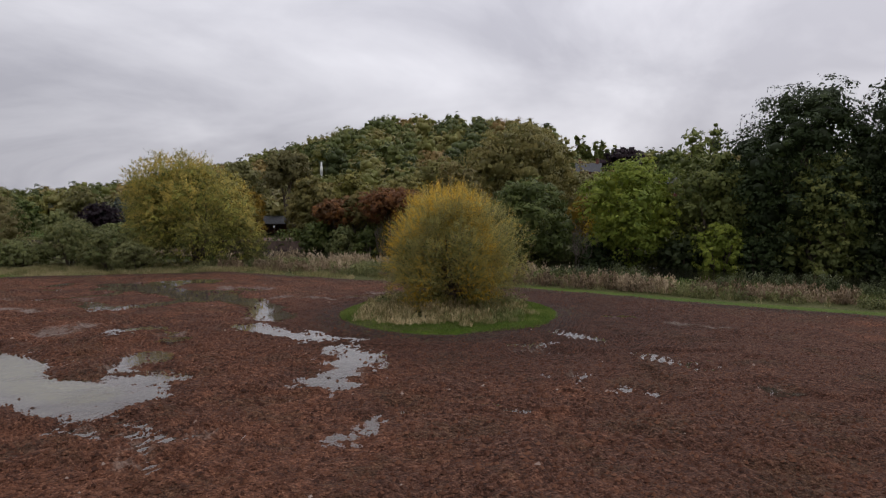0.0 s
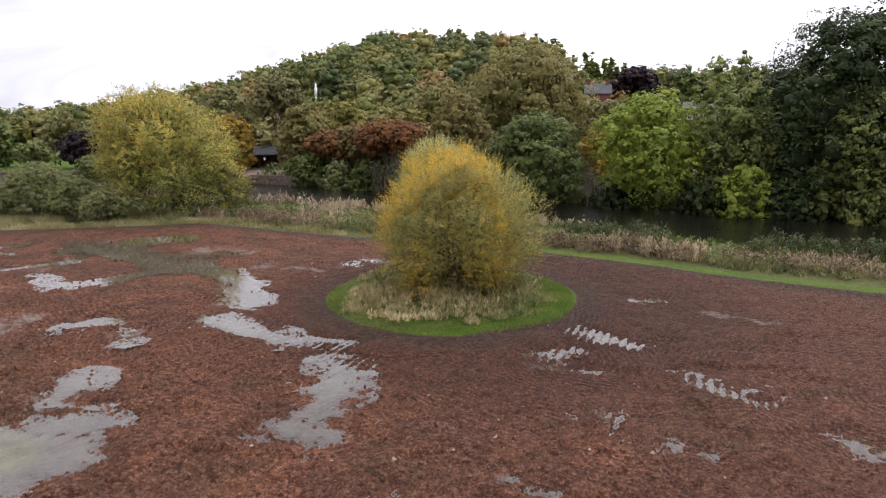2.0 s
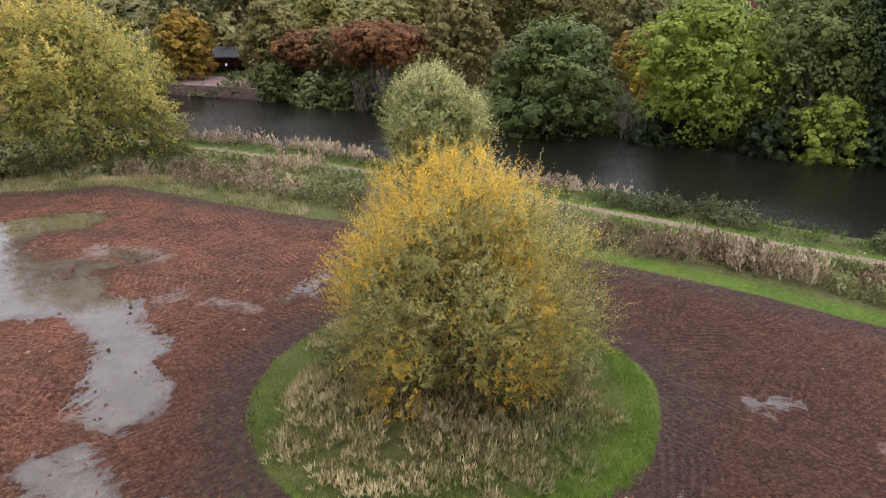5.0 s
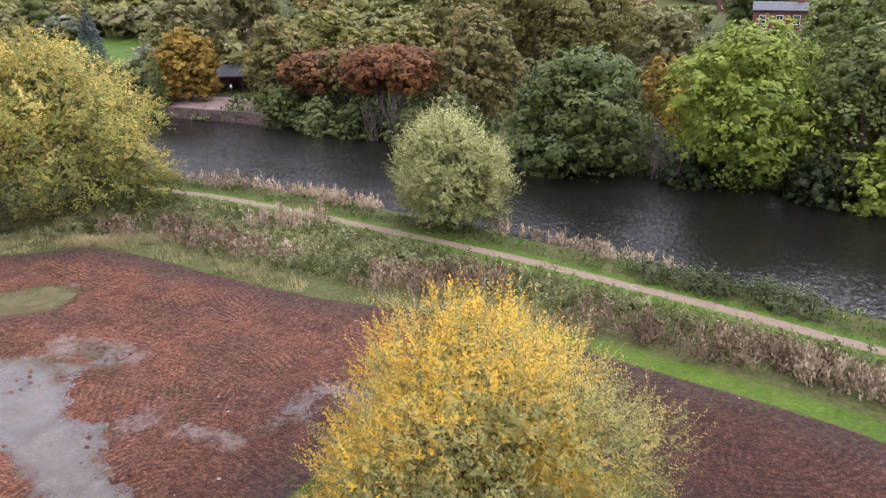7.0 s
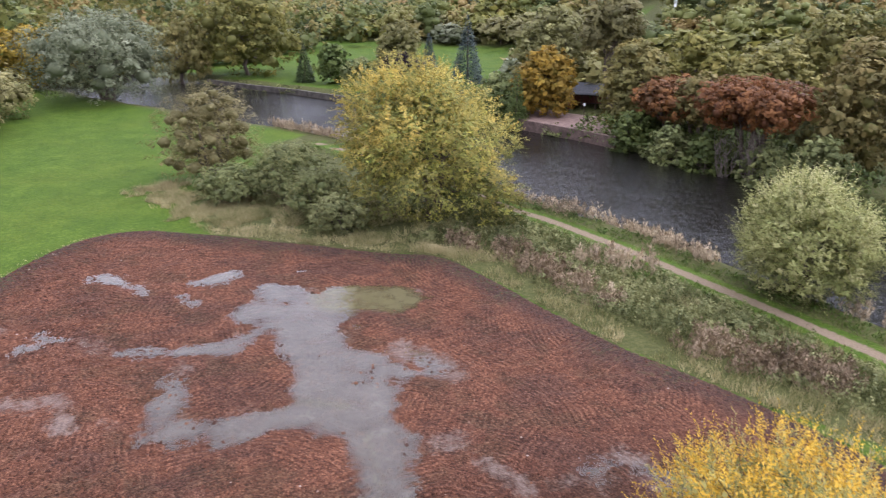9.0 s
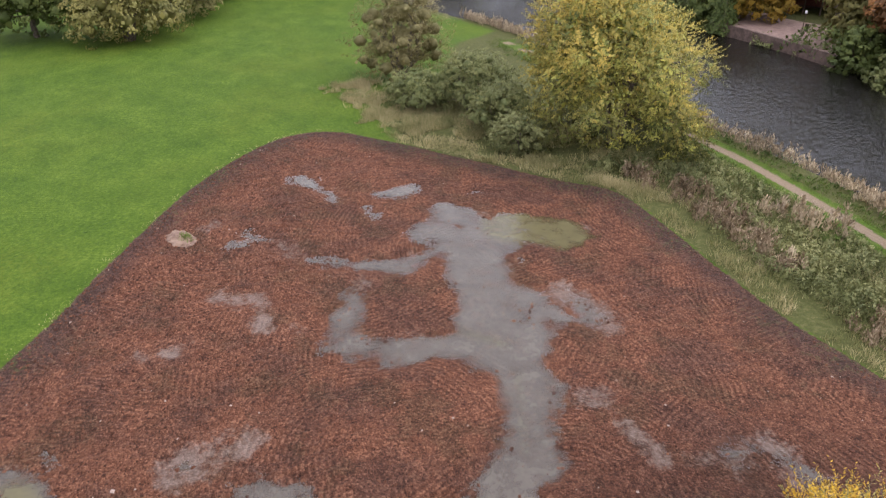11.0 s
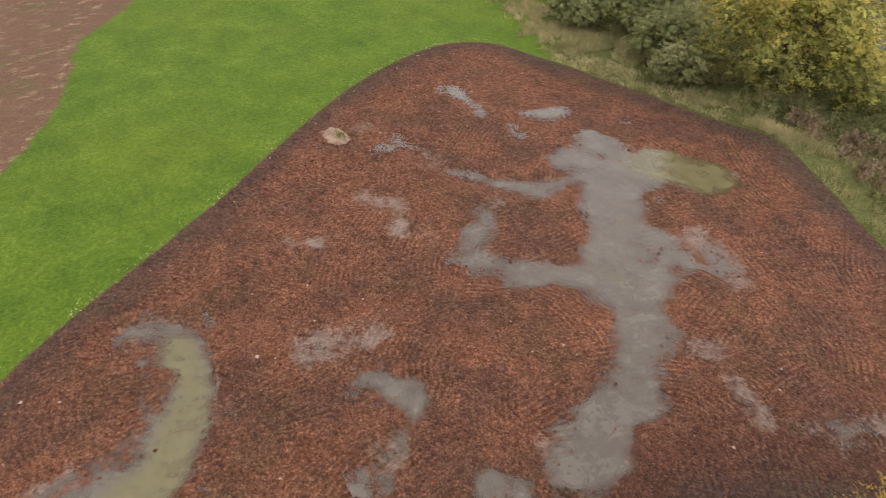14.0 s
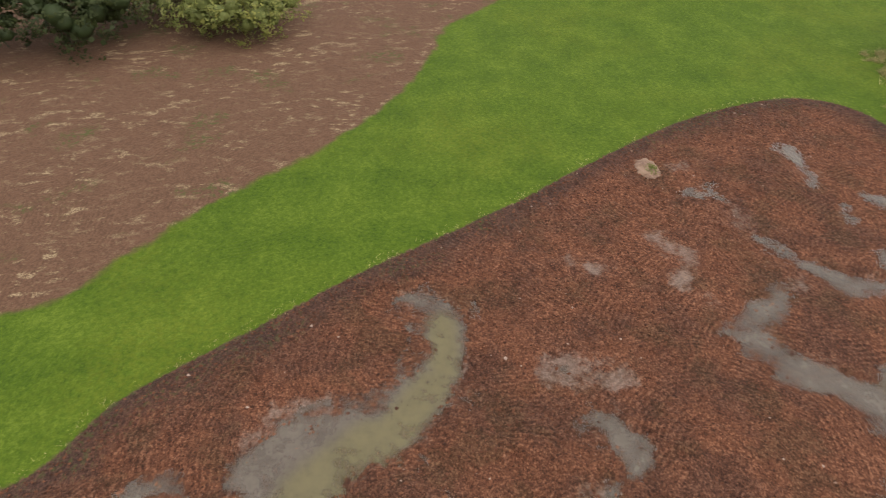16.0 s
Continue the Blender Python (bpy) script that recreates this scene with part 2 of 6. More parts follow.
    grass = n.mix(n.step(n.math("ADD", rough, n.math("MULTIPLY", n.math("SUBTRACT", small, 0.5), 0.8)), 0.3, 0.7), grass, litter)
    # cleared ground with straw on it
    straw = n.math("MULTIPLY", n.step(n.noise(0.75, 6.0, 0.75, n.add("ShaderNodeMapping", Vector=n.co, Rotation=(0, 0, 0.6), Scale=(1.5, 0.8, 1.0)).outputs[0]), 0.525, 0.62), n.step(fine, 0.42, 0.58))
    straw = n.math("MULTIPLY", straw, n.math("ADD", 0.25, n.math("MULTIPLY", n.step(n.noise(0.16, 4.0), 0.42, 0.60), 0.75)))
    cleared = n.mix(n.math("MULTIPLY", straw, 0.95), n.ramp(shade, [(0.3, (0.065, 0.034, 0.020)), (0.7, (0.132, 0.074, 0.045))]), (0.315, 0.245, 0.146))
    cleared = n.mix(n.math("MULTIPLY", n.step(n.noise(0.21, 4.0), 0.55, 0.66), n.step(small, 0.45, 0.62)), cleared, (0.062, 0.065, 0.021))
    grass = n.mix(n.step(n.math("ADD", bare, n.math("MULTIPLY", n.math("SUBTRACT", mid, 0.5), 1.6)), -0.35, 0.35), grass, cleared)
    # gravel path
    gravel = n.ramp(fine, [(0.3, (0.140, 0.100, 0.067)), (0.7, (0.255, 0.190, 0.130))])
    grass = n.mix(n.step(n.math("ADD", path, n.math("MULTIPLY", n.math("SUBTRACT", small, 0.5), 0.7)), 0.56, 0.38), grass, gravel)
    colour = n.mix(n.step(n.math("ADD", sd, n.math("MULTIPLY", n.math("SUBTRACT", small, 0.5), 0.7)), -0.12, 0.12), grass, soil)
    # relief: clods, tread marks in the soil, fine blades elsewhere
    height = n.math("ADD", n.math("ADD", n.math("MULTIPLY", small, 1.15), n.math("MULTIPLY", fine, 0.6)), n.math("ADD", n.math("MULTIPLY", lines, 0.75), n.math("ADD", n.math("MULTIPLY", clod, -0.45), n.math("MULTIPLY", crumb.outputs["Distance"], -0.9))))
    normal = n.bump(height, n.math("ADD", 0.3, n.math("MULTIPLY", n.step(sd, -0.1, 0.2), n.math("SUBTRACT", 0.6, n.math("MULTIPLY", muddy, 0.55)))), 0.17)
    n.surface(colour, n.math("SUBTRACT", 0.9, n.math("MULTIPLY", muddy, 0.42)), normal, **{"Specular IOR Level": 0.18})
    return n.mat


def puddle_material():
    """Muddy water: the bed shows through where it is shallow, silt hides it where it is deep, and the surface mirrors the sky."""
    n = Nodes("muddy_water")
    depth = n.attr("depth")
    soft = n.math("ADD", depth, n.math("MULTIPLY", n.math("SUBTRACT", n.noise(1.1, 5.0, 0.65), 0.5), 0.22))
    cloud = n.math("ADD", n.math("MULTIPLY", n.noise(0.6, 5.0, 0.65), 0.6), n.math("MULTIPLY", n.noise(3.0, 4.0, 0.65), 0.4))
    # olive for stirred silt, and for the trees' reflection painted on the far pool
    murk_mirror = n.math("MULTIPLY", n.step(n.math("ADD", n.attr("murk_mirror"), n.math("MULTIPLY", n.math("SUBTRACT", cloud, 0.5), 1.0)), 0.15, 1.15), 0.85)
    pale = n.ramp(cloud, [(0.38, (0.080, 0.066, 0.052)), (0.62, (0.132, 0.113, 0.090))])
    mud = n.add("ShaderNodeBsdfDiffuse", Color=n.mix(murk_mirror, pale, (0.118, 0.103, 0.046)))
    clear = n.add("ShaderNodeBsdfTransparent", Color=(0.90, 0.86, 0.82))
    body = n.add("ShaderNodeMixShader", Fac=n.math("ADD", 0.15, n.math("ADD", n.math("MULTIPLY", n.step(soft, 0.0, 0.17), 0.64), n.math("MULTIPLY", murk_mirror, 0.2)), True))
    n.tree.links.new(clear.outputs[0], body.inputs[1])
    n.tree.links.new(mud.outputs[0], body.inputs[2])
    normal = n.bump(n.noise(4.0, 3.0), 0.03, 0.02)
    shine = n.add("ShaderNodeBsdfGlossy", Color=(1.0, 1.0, 1.0), Roughness=0.03, Normal=normal)
    top = n.add("ShaderNodeMixShader", Fac=n.add("ShaderNodeFresnel", IOR=1.333, Normal=normal).outputs[0])
    n.tree.links.new(body.outputs[0], top.inputs[1])
    n.tree.links.new(shine.outputs[0], top.inputs[2])
    # crumbs of soil stand out of the shallow rim
    crumbs = n.math("ADD", n.math("MULTIPLY", n.math("SUBTRACT", n.noise(3.4, 4.0, 0.7), 0.5), 0.42), n.math("MULTIPLY", n.math("SUBTRACT", n.noise(1.3, 3.0), 0.5), 0.08))
    rim = n.add("ShaderNodeMixShader", Fac=n.step(n.math("ADD", depth, crumbs), 0.002, 0.026))
    dry = n.add("ShaderNodeBsdfTransparent", Color=(1.0, 1.0, 1.0))
    n.tree.links.new(dry.outputs[0], rim.inputs[1])
    n.tree.links.new(top.outputs[0], rim.inputs[2])
    n.tree.links.new(rim.outputs[0], n.out.inputs[0])
    return n.mat


def river_material():
    n = Nodes("river_water")
    stretched = n.add("ShaderNodeMapping", Vector=n.co, Rotation=(0, 0, -0.55), Scale=(1.0, 0.45, 1.0)).outputs[0]
    calm = n.step(n.noise(0.045, 3.0), 0.40, 0.58)
    waves = n.math("MULTIPLY", n.math("ADD", n.noise(2.4, 3.0, 0.6, stretched), n.math("MULTIPLY", n.noise(7.0, 2.0, 0.6, stretched), 0.5)), n.math("ADD", 0.5, n.math("MULTIPLY", calm, 0.6)))
    sheltered = n.step(n.add("ShaderNodeSeparateXYZ", Vector=n.co).outputs["X"], 30.0, 6.0)
    waves = n.math("MULTIPLY", waves, n.math("ADD", 0.45, n.math("MULTIPLY", sheltered, 0.9)))
    n.surface((0.010, 0.009, 0.007), 0.03, n.bump(waves, 0.85, 0.20), IOR=1.333)
    return n.mat


def clod_material():
    n = Nodes("loose_earth")
    each = n.add("ShaderNodeNewGeometry").outputs["Random Per Island"]
    fac = n.math("ADD", n.math("MULTIPLY", each, 0.5), n.math("MULTIPLY", n.noise(0.3, 4.0, 0.6), 0.5))
    stone = n.step(each, 0.994, 0.996)
    earth = n.ramp(fac, [(0.25, (0.048, 0.020, 0.012)), (0.5, (0.105, 0.043, 0.024)), (0.68, (0.150, 0.064, 0.035)), (0.86, (0.215, 0.100, 0.057))])
    n.surface(n.mix(stone, earth, (0.36, 0.27, 0.22)), 0.85, n.bump(n.noise(24.0, 3.0), 0.5, 0.02), **{"Specular IOR Level": 0.2})
    return n.mat


CLOD = clod_material()
GROUND, PUDDLE, RIVER = ground_material(), puddle_material(), river_material()
BARK = plain_material("grey_brown_bark", (0.07, 0.05, 0.035), (0.16, 0.125, 0.095), 4.0, 0.9, 0.8)
TWIG = plain_material("bare_grey_twigs", (0.13, 0.10, 0.08), (0.24, 0.20, 0.165), 6.0, 0.9, 0.4)
LEAVES = {
    # the darkest stop puts the spreading willow's deep shade into its leaf colour
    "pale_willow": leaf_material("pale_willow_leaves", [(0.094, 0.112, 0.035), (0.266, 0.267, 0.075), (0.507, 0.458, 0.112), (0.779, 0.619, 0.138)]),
    "turning_willow": leaf_material("turning_willow_leaves", [(0.105, 0.112, 0.036), (0.27, 0.26, 0.092), (0.44, 0.385, 0.13), (0.63, 0.385, 0.05), (0.76, 0.475, 0.058)], 0.4),
    "silver_willow": leaf_material("silver_willow_leaves", [(0.165, 0.178, 0.055), (0.36, 0.365, 0.128), (0.57, 0.545, 0.24), (0.69, 0.62, 0.33)]),
    "dark": leaf_material("dark_green_leaves", [(0.021, 0.032, 0.012), (0.039, 0.056, 0.017), (0.068, 0.088, 0.028)], 0.2),
    "deep": leaf_material("deep_green_leaves", [(0.052, 0.071, 0.02), (0.108, 0.134, 0.035), (0.183, 0.204, 0.053)], 0.25),
    "mid": leaf_material("mid_green_leaves", [(0.088, 0.115, 0.034), (0.178, 0.203, 0.056), (0.308, 0.304, 0.08)], 0.25),
    "lime": leaf_material("lime_green_leaves", [(0.122, 0.163, 0.028), (0.246, 0.285, 0.04), (0.408, 0.406, 0.067)], 0.3),
    "olive": leaf_material("olive_leaves", [(0.113, 0.108, 0.036), (0.22, 0.192, 0.06), (0.354, 0.281, 0.095)], 0.25),
    "tan": leaf_material("olive_brown_leaves", [(0.109, 0.101, 0.04), (0.208, 0.19, 0.073), (0.315, 0.285, 0.113)], 0.25),
    "orange": leaf_material("orange_yellow_leaves", [(0.12, 0.098, 0.022), (0.336, 0.231, 0.036), (0.564, 0.375, 0.051)], 0.3),
    "rust": leaf_material("rust_red_leaves", [(0.082, 0.047, 0.02), (0.197, 0.085, 0.031), (0.333, 0.149, 0.046)], 0.25),
    "purple": leaf_material("purple_leaves", [(0.010, 0.007, 0.009), (0.024, 0.011, 0.017), (0.041, 0.021, 0.028)], 0.15),
    "blue": leaf_material("blue_green_needles", [(0.024, 0.039, 0.034), (0.051, 0.073, 0.064), (0.098, 0.123, 0.114)], 0.1),
    "grey": leaf_material("grey_green_leaves", [(0.093, 0.106, 0.056), (0.197, 0.21, 0.12), (0.345, 0.356, 0.229)], 0.25),
    "bush": leaf_material("dull_green_leaves", [(0.092, 0.104, 0.04), (0.194, 0.214, 0.077), (0.327, 0.328, 0.123)], 0.25),
    "nettle": leaf_material("nettle_leaves", [(0.093, 0.1, 0.037), (0.196, 0.2, 0.078), (0.332, 0.311, 0.14)], 0.25),
    "bramble": leaf_material("bramble_leaves", [(0.040, 0.052, 0.020), (0.090, 0.108, 0.040), (0.165, 0.178, 0.075)], 0.2),
    "yellow": leaf_material("bright_yellow_leaves", [(0.30, 0.20, 0.03), (0.55, 0.40, 0.05), (0.75, 0.55, 0.07)], 0.35),
    "thorn": leaf_material("brownish_green_leaves", [(0.137, 0.125, 0.048), (0.247, 0.218, 0.086), (0.39, 0.341, 0.144)], 0.25),
    "dock": leaf_material("dried_brown_seed_heads", [(0.125, 0.091, 0.051), (0.29, 0.213, 0.125), (0.47, 0.365, 0.229)], 0.15),
    "reed": leaf_material("tan_reed_blades", [(0.190, 0.138, 0.092), (0.410, 0.305, 0.205), (0.600, 0.470, 0.325)], 0.25),
    "straw": leaf_material("pale_dry_grass_blades", [(0.120, 0.138, 0.042), (0.310, 0.270, 0.125), (0.540, 0.440, 0.250)], 0.25),
    "blade": leaf_material("green_grass_blades", [(0.055, 0.085, 0.018), (0.105, 0.148, 0.028), (0.185, 0.215, 0.058)], 0.3),
    "gold": leaf_material("yellow_green_leaves", [(0.105, 0.110, 0.030), (0.215, 0.205, 0.050), (0.340, 0.295, 0.075)], 0.28),
    "ring": leaf_material("bright_grass_blades", [(0.085, 0.140, 0.022), (0.150, 0.220, 0.038), (0.255, 0.300, 0.085)], 0.35),
    "hay": leaf_material("bleached_grass_blades", [(0.156, 0.189, 0.056), (0.39, 0.305, 0.15), (0.728, 0.592, 0.344)], 0.3),
    "woods": leaf_material("mixed_woodland_leaves", [(0.08, 0.102, 0.036), (0.148, 0.175, 0.052), (0.234, 0.244, 0.07), (0.296, 0.248, 0.08), (0.353, 0.241, 0.09)], 0.2),
}


# ---- plan: outlines and levels of the ground ----
def hashed(ix, iy, seed):
    h = (ix.astype(np.int64) * 374761393 + iy.astype(np.int64) * 668265263 + seed * 982451653) & 0xFFFFFFFF
    h = ((h ^ (h >> 13)) * 1274126177) & 0xFFFFFFFF
    return ((h ^ (h >> 16)) & 0xFFFF) / 65535.0


def bumps(x, y, size, seed):
    """Smooth random relief between -1 and 1, with humps of about that size."""
    u, v = np.asarray(x, float) / size, np.asarray(y, float) / size
    i, j = np.floor(u), np.floor(v)
    a, b = u - i, v - j
    a, b = a * a * (3 - 2 * a), b * b * (3 - 2 * b)
    low = hashed(i, j, seed) * (1 - a) + hashed(i + 1, j, seed) * a
    high = hashed(i, j + 1, seed) * (1 - a) + hashed(i + 1, j + 1, seed) * a
    return 2 * (low * (1 - b) + high * b) - 1


def smooth(value, low, high):
    s = np.clip((np.asarray(value, float) - low) / (high - low), 0, 1)
    return s * s * (3 - 2 * s)


def curve_through(points, closed=True, steps=6):
    """A smooth line through a few corners."""
    p = np.array(points, float)
    k, n, out = np.arange(steps) / steps, len(p), []
    for i in range(n if closed else n - 1):
        a, b, c, d = (p[(i + s) % n] if closed else p[min(max(i + s, 0), n - 1)] for s in (-1, 0, 1, 2))
        s = k[:, None]
        out.append(0.5 * (2 * b + (c - a) * s + (2 * a - 5 * b + 4 * c - d) * s**2 + (3 * b - a - 3 * c + d) * s**3))
    return np.vstack(out if closed else [*out, p[-1:]])


def away(x, y, line, closed=False):
    """Distance from each point to a line; for a closed one positive inside it and negative outside."""
    x, y = np.asarray(x, float).ravel(), np.asarray(y, float).ravel()
    best, inside = np.full(x.shape, 1e9), np.zeros(x.shape, bool)
    ends = np.roll(line, -1, 0) if closed else line[1:]
    for (ax, ay), (bx, by) in zip(line if closed else line[:-1], ends):
        dx, dy = bx - ax, by - ay
        s = np.clip(((x - ax) * dx + (y - ay) * dy) / (dx * dx + dy * dy + 1e-12), 0, 1)
        best = np.minimum(best, (x - ax - s * dx) ** 2 + (y - ay - s * dy) ** 2)
        if closed and ay != by:
            inside ^= ((ay > y) != (by > y)) & (x < ax + (y - ay) / (by - ay) * dx)
    best = np.sqrt(best)
    return np.where(inside, best, -best) if closed else best


SOIL = curve_through([(-18.4, 15.3), (-22.8, 18.6), (-26.7, 23.2), (-32.3, 30.3), (-38.1, 38.8), (-43.4, 45.6), (-48.6, 52.8), (-51.9, 59.5), (-53.1, 65), (-51.2, 68.9), (-46, 70.8),
                      (-38, 73), (-31, 74.8), (-26, 76.3), (-20.4, 74.2), (-14.8, 71.4), (-10.2, 69.4), (-5, 67.9), (1, 65.6), (8, 61.9), (14.3, 58.1), (19.7, 54), (24.5, 51.2), (31, 47.5),
                      (42, 40), (47, 26), (44, 6), (34, -10), (14, -17), (-4, -11), (-13, 4)])
CLEARED = curve_through([(-29.4, 10.5), (-33.5, 15.3), (-37, 17.7), (-42, 22), (-45, 25.2), (-52, 30.2), (-57, 32.8), (-64, 35.2), (-71.1, 37.2), (-78, 42.9), (-92, 48), (-105, 35), (-96, 5), (-80, -15), (-50, -20), (-34, -5)])
RIVER_BED = curve_through([(-190, 128), (-132, 116), (-110, 113), (-74, 110), (-60, 108), (-45, 101.5), (-30, 96), (-22, 93.5), (-13, 90.3), (-5, 86.5), (2, 82.2), (9, 77.8), (18, 71.8), (27, 66.5), (42, 59), (65, 48), (140, 20),
                           (160, 40), (112, 60), (75, 74.5), (56.5, 84), (45.5, 90), (37, 94), (29, 96.5), (21.5, 100.5), (13.5, 104.5), (5.5, 107.5), (-7, 116.5), (-21, 123.5), (-31, 126.6), (-44, 130.5), (-60, 133.5), (-84, 138.5), (-108, 141), (-130, 144), (-195, 160)])
PATH_LINE = curve_through([(-60, 103), (-44, 98), (-34, 94), (-26.9, 90.6), (-20, 87.8), (-10.6, 83.1), (-3.4, 79.3), (2.1, 76.2), (5.6, 73.9), (10.3, 70.9), (14.4, 68.2), (20.4, 64.1), (30, 58.5), (44, 50), (70, 36), (130, 0)], closed=False)
ISLAND = (0.0, 48.2, 7.55, 7.75)

# puddles: rows of x, y to x, y and half width; one list each
PUDDLES = [
    [(-33.6, 65.9, -32.2, 65.1, 0.8), (-32, 65.6, -29.2, 65, 1.6), (-31.4, 62.6, -27.1, 64.5, 1.8), (-28.7, 63.9, -22.7, 58.4, 2.2), (-23.6, 60.6, -22.1, 60.4, 1.4), (-28, 67, -25, 68.4, 2.2), (-28.6, 65, -27, 66.6, 1.5), (-25.4, 64.4, -24.2, 63, 0.5), (-22.4, 57, -19.9, 55.4, 1.5),
     (-26, 50.6, -23.6, 52.2, 0.8), (-23.6, 52.2, -20.6, 56, 1.3), (-19.8, 57.4, -16.3, 53.9, 1.55), (-17, 54.3, -13.6, 51.3, 1.2), (-13.9, 50, -12, 47.6, 1.25), (-13.8, 47.4, -11.9, 46.5, 0.6), (-21.6, 61.2, -20.2, 60.4, 0.95), (-17.4, 56.6, -16.4, 56, 0.8),
     (-34.6, 54.2, -31.8, 56.1, 0.5), (-31.8, 56.1, -29.3, 58.3, 0.65), (-29.5, 58.5, -29.5, 61.4, 0.7), (-20.6, 62.2, -17.4, 62.4, 0.4)],
    [(-36.6, 53.9, -37.6, 53.6, 0.12), (-38.4, 53.7, -40, 53.2, 0.6), (-39.6, 52.6, -39.2, 50.9, 0.45)],
    [(-45.3, 61, -42.2, 60.8, 0.55), (-41.2, 61.2, -40.4, 60.4, 0.75)],
    [(-38.6, 63.8, -37.5, 66, 0.55)],
    [(-32.3, 70, -33.2, 69.2, 0.35), (-36.5, 61, -37.6, 61.4, 0.15)],
    [(-30, 54.3, -28.6, 53, 0.3), (-28.4, 52.6, -27.6, 52.0, 0.4)],
    [(-24.2, 40.2, -23.6, 41.6, 0.3)],
    [(-20.8, 41.9, -19.2, 42.7, 0.9), (-18.6, 42.2, -17.7, 42.6, 0.45), (-17.2, 41.2, -16.3, 39.4, 0.35)],
    [(-29.6, 32.9, -28.8, 34.3, 0.9), (-28.6, 34.4, -25.4, 34.8, 1.2), (-24.9, 34.5, -21.6, 32.8, 1.4), (-21.3, 32.4, -19.9, 30.4, 1.6), (-20, 29.6, -17.6, 27.4, 2.1), (-20.6, 27.2, -18.6, 25.8, 1.2), (-17, 27.4, -13.6, 26.8, 2.4),
     (-14.8, 25.4, -13.4, 24.8, 1.4), (-14.8, 29.4, -13, 29.6, 1.2), (-15.6, 31.2, -15.9, 34, 0.95), (-13.4, 30.8, -12.6, 30, 0.5), (-12.2, 27.6, -11.8, 26.4, 0.5)],
    [(-18.6, 22.2, -18, 21, 0.5)],
    [(-12.9, 22.3, -11.3, 21.6, 0.6), (-10.9, 21.7, -8.2, 21.6, 0.75), (-9.4, 22.4, -8.6, 22.7, 0.4), (-11.6, 23.4, -10.4, 22.9, 0.3), (-9.8, 21.2, -8.4, 18.8, 0.75), (-11.6, 21.4, -9.6, 20.2, 0.55)],
    [(-13, 43, -11, 41.2, 1.0), (-11, 41.4, -8.4, 39.9, 1.0), (-8.4, 39.9, -5.8, 39.5, 0.45)],
    [(-13.6, 49.8, -13.2, 47.6, 0.75), (-13, 47.5, -11.9, 48.2, 0.35)],
    [(-5, 36.5, -4.5, 33.6, 0.85), (-4.8, 33.4, -4.7, 30.6, 1.25), (-5.5, 29.6, -4.3, 29.2, 1.3), (-6.4, 28.9, -5.8, 28.8, 0.3), (-3.6, 29, -3.3, 28.8, 0.3), (-5, 36, -4, 37, 0.25)],
    [(10.7, 49.3, 10.9, 49.1, -0.25), (11.0, 47.9, 11.2, 47.7, -0.15), (12.2, 47.8, 12.5, 47.7, -0.25)],
    [(7.4, 41.3, 8.9, 39.4, 0.62), (9.2, 39.7, 11.4, 39.5, 0.12), (4.2, 36, 6.8, 35.7, 0.36), (4.6, 37.4, 6.4, 38.6, 0.3)],
    [(17.4, 40.6, 16.2, 39.4, 0.35), (13.2, 38.8, 15.6, 38.3, 0.15)],
    [(14.3, 29, 14.6, 29, 0.48)],
    [(8.0, 28.2, 8.2, 28.2, 0.34), (10.3, 34.6, 12.4, 32.3, 0.45), (8.2, 35, 9.8, 33.9, 0.16), (12.6, 33.4, 13.6, 33.2, 0.12), (5.8, 31.4, 6.5, 29.5, 0.2)],
    [(5, 36.5, 5.6, 36.5, 0.15), (6.5, 35.9, 7.0, 35.9, 0.18), (2.4, 25.9, 3.2, 25.4, 0.32), (-1.2, 25.2, -1.8, 23.8, 0.12), (-2.2, 22.6, -2.8, 21.6, 0.08)],
    [(8.6, 14.4, 10.2, 14.6, 0.5)],
    [(-6.4, 59.3, -4.6, 59, 0.2), (-8, 57.6, -6.6, 59.3, 0.08), (-9.6, 56, -8.8, 56.4, 0.1), (-18, 61.6, -16.8, 62.4, 0.2)],
]
SILTY = [(-23.9, 39.9, -23.7, 41.2, 1.0), (-23.5, 42, -23.4, 43, 0.6), (-20.8, 62.6, -17, 62.4, 1.3), (-7.3, 59.6, -5.1, 59.1, 0.8), (-11.6, 55.4, -9.9, 55.2, 0.7), (-8.6, 56.2, -7.2, 57.4, 0.5), (-34.3, 47.7, -32.6, 49, 0.7), (-32.6, 49, -29.6, 48.3, 0.55),
         (-29.8, 48.4, -28.4, 49.2, 0.35), (-32.2, 42.4, -31.7, 44, 0.7), (-27.3, 50.8, -26.2, 51.8, 0.45), (-28.2, 51.6, -27.7, 53, 0.3), (-30.1, 54.4, -29.8, 55.2, 0.5), (-38.3, 54, -35.2, 53.9, 0.4), (-42.7, 51.5, -43.3, 53.9, 0.35),
         (-15.4, 56, -13.8, 56.6, 0.8), (-13.2, 46.4, -11.4, 46.3, 0.8), (-16.9, 40.5, -16.1, 39, 0.5), (-21.6, 27.4, -20.4, 25.8, 1.3), (10.6, 47.8, 10.9, 47.6, 0.6), (14.8, 45, 17.5, 43.2, 0.5)]
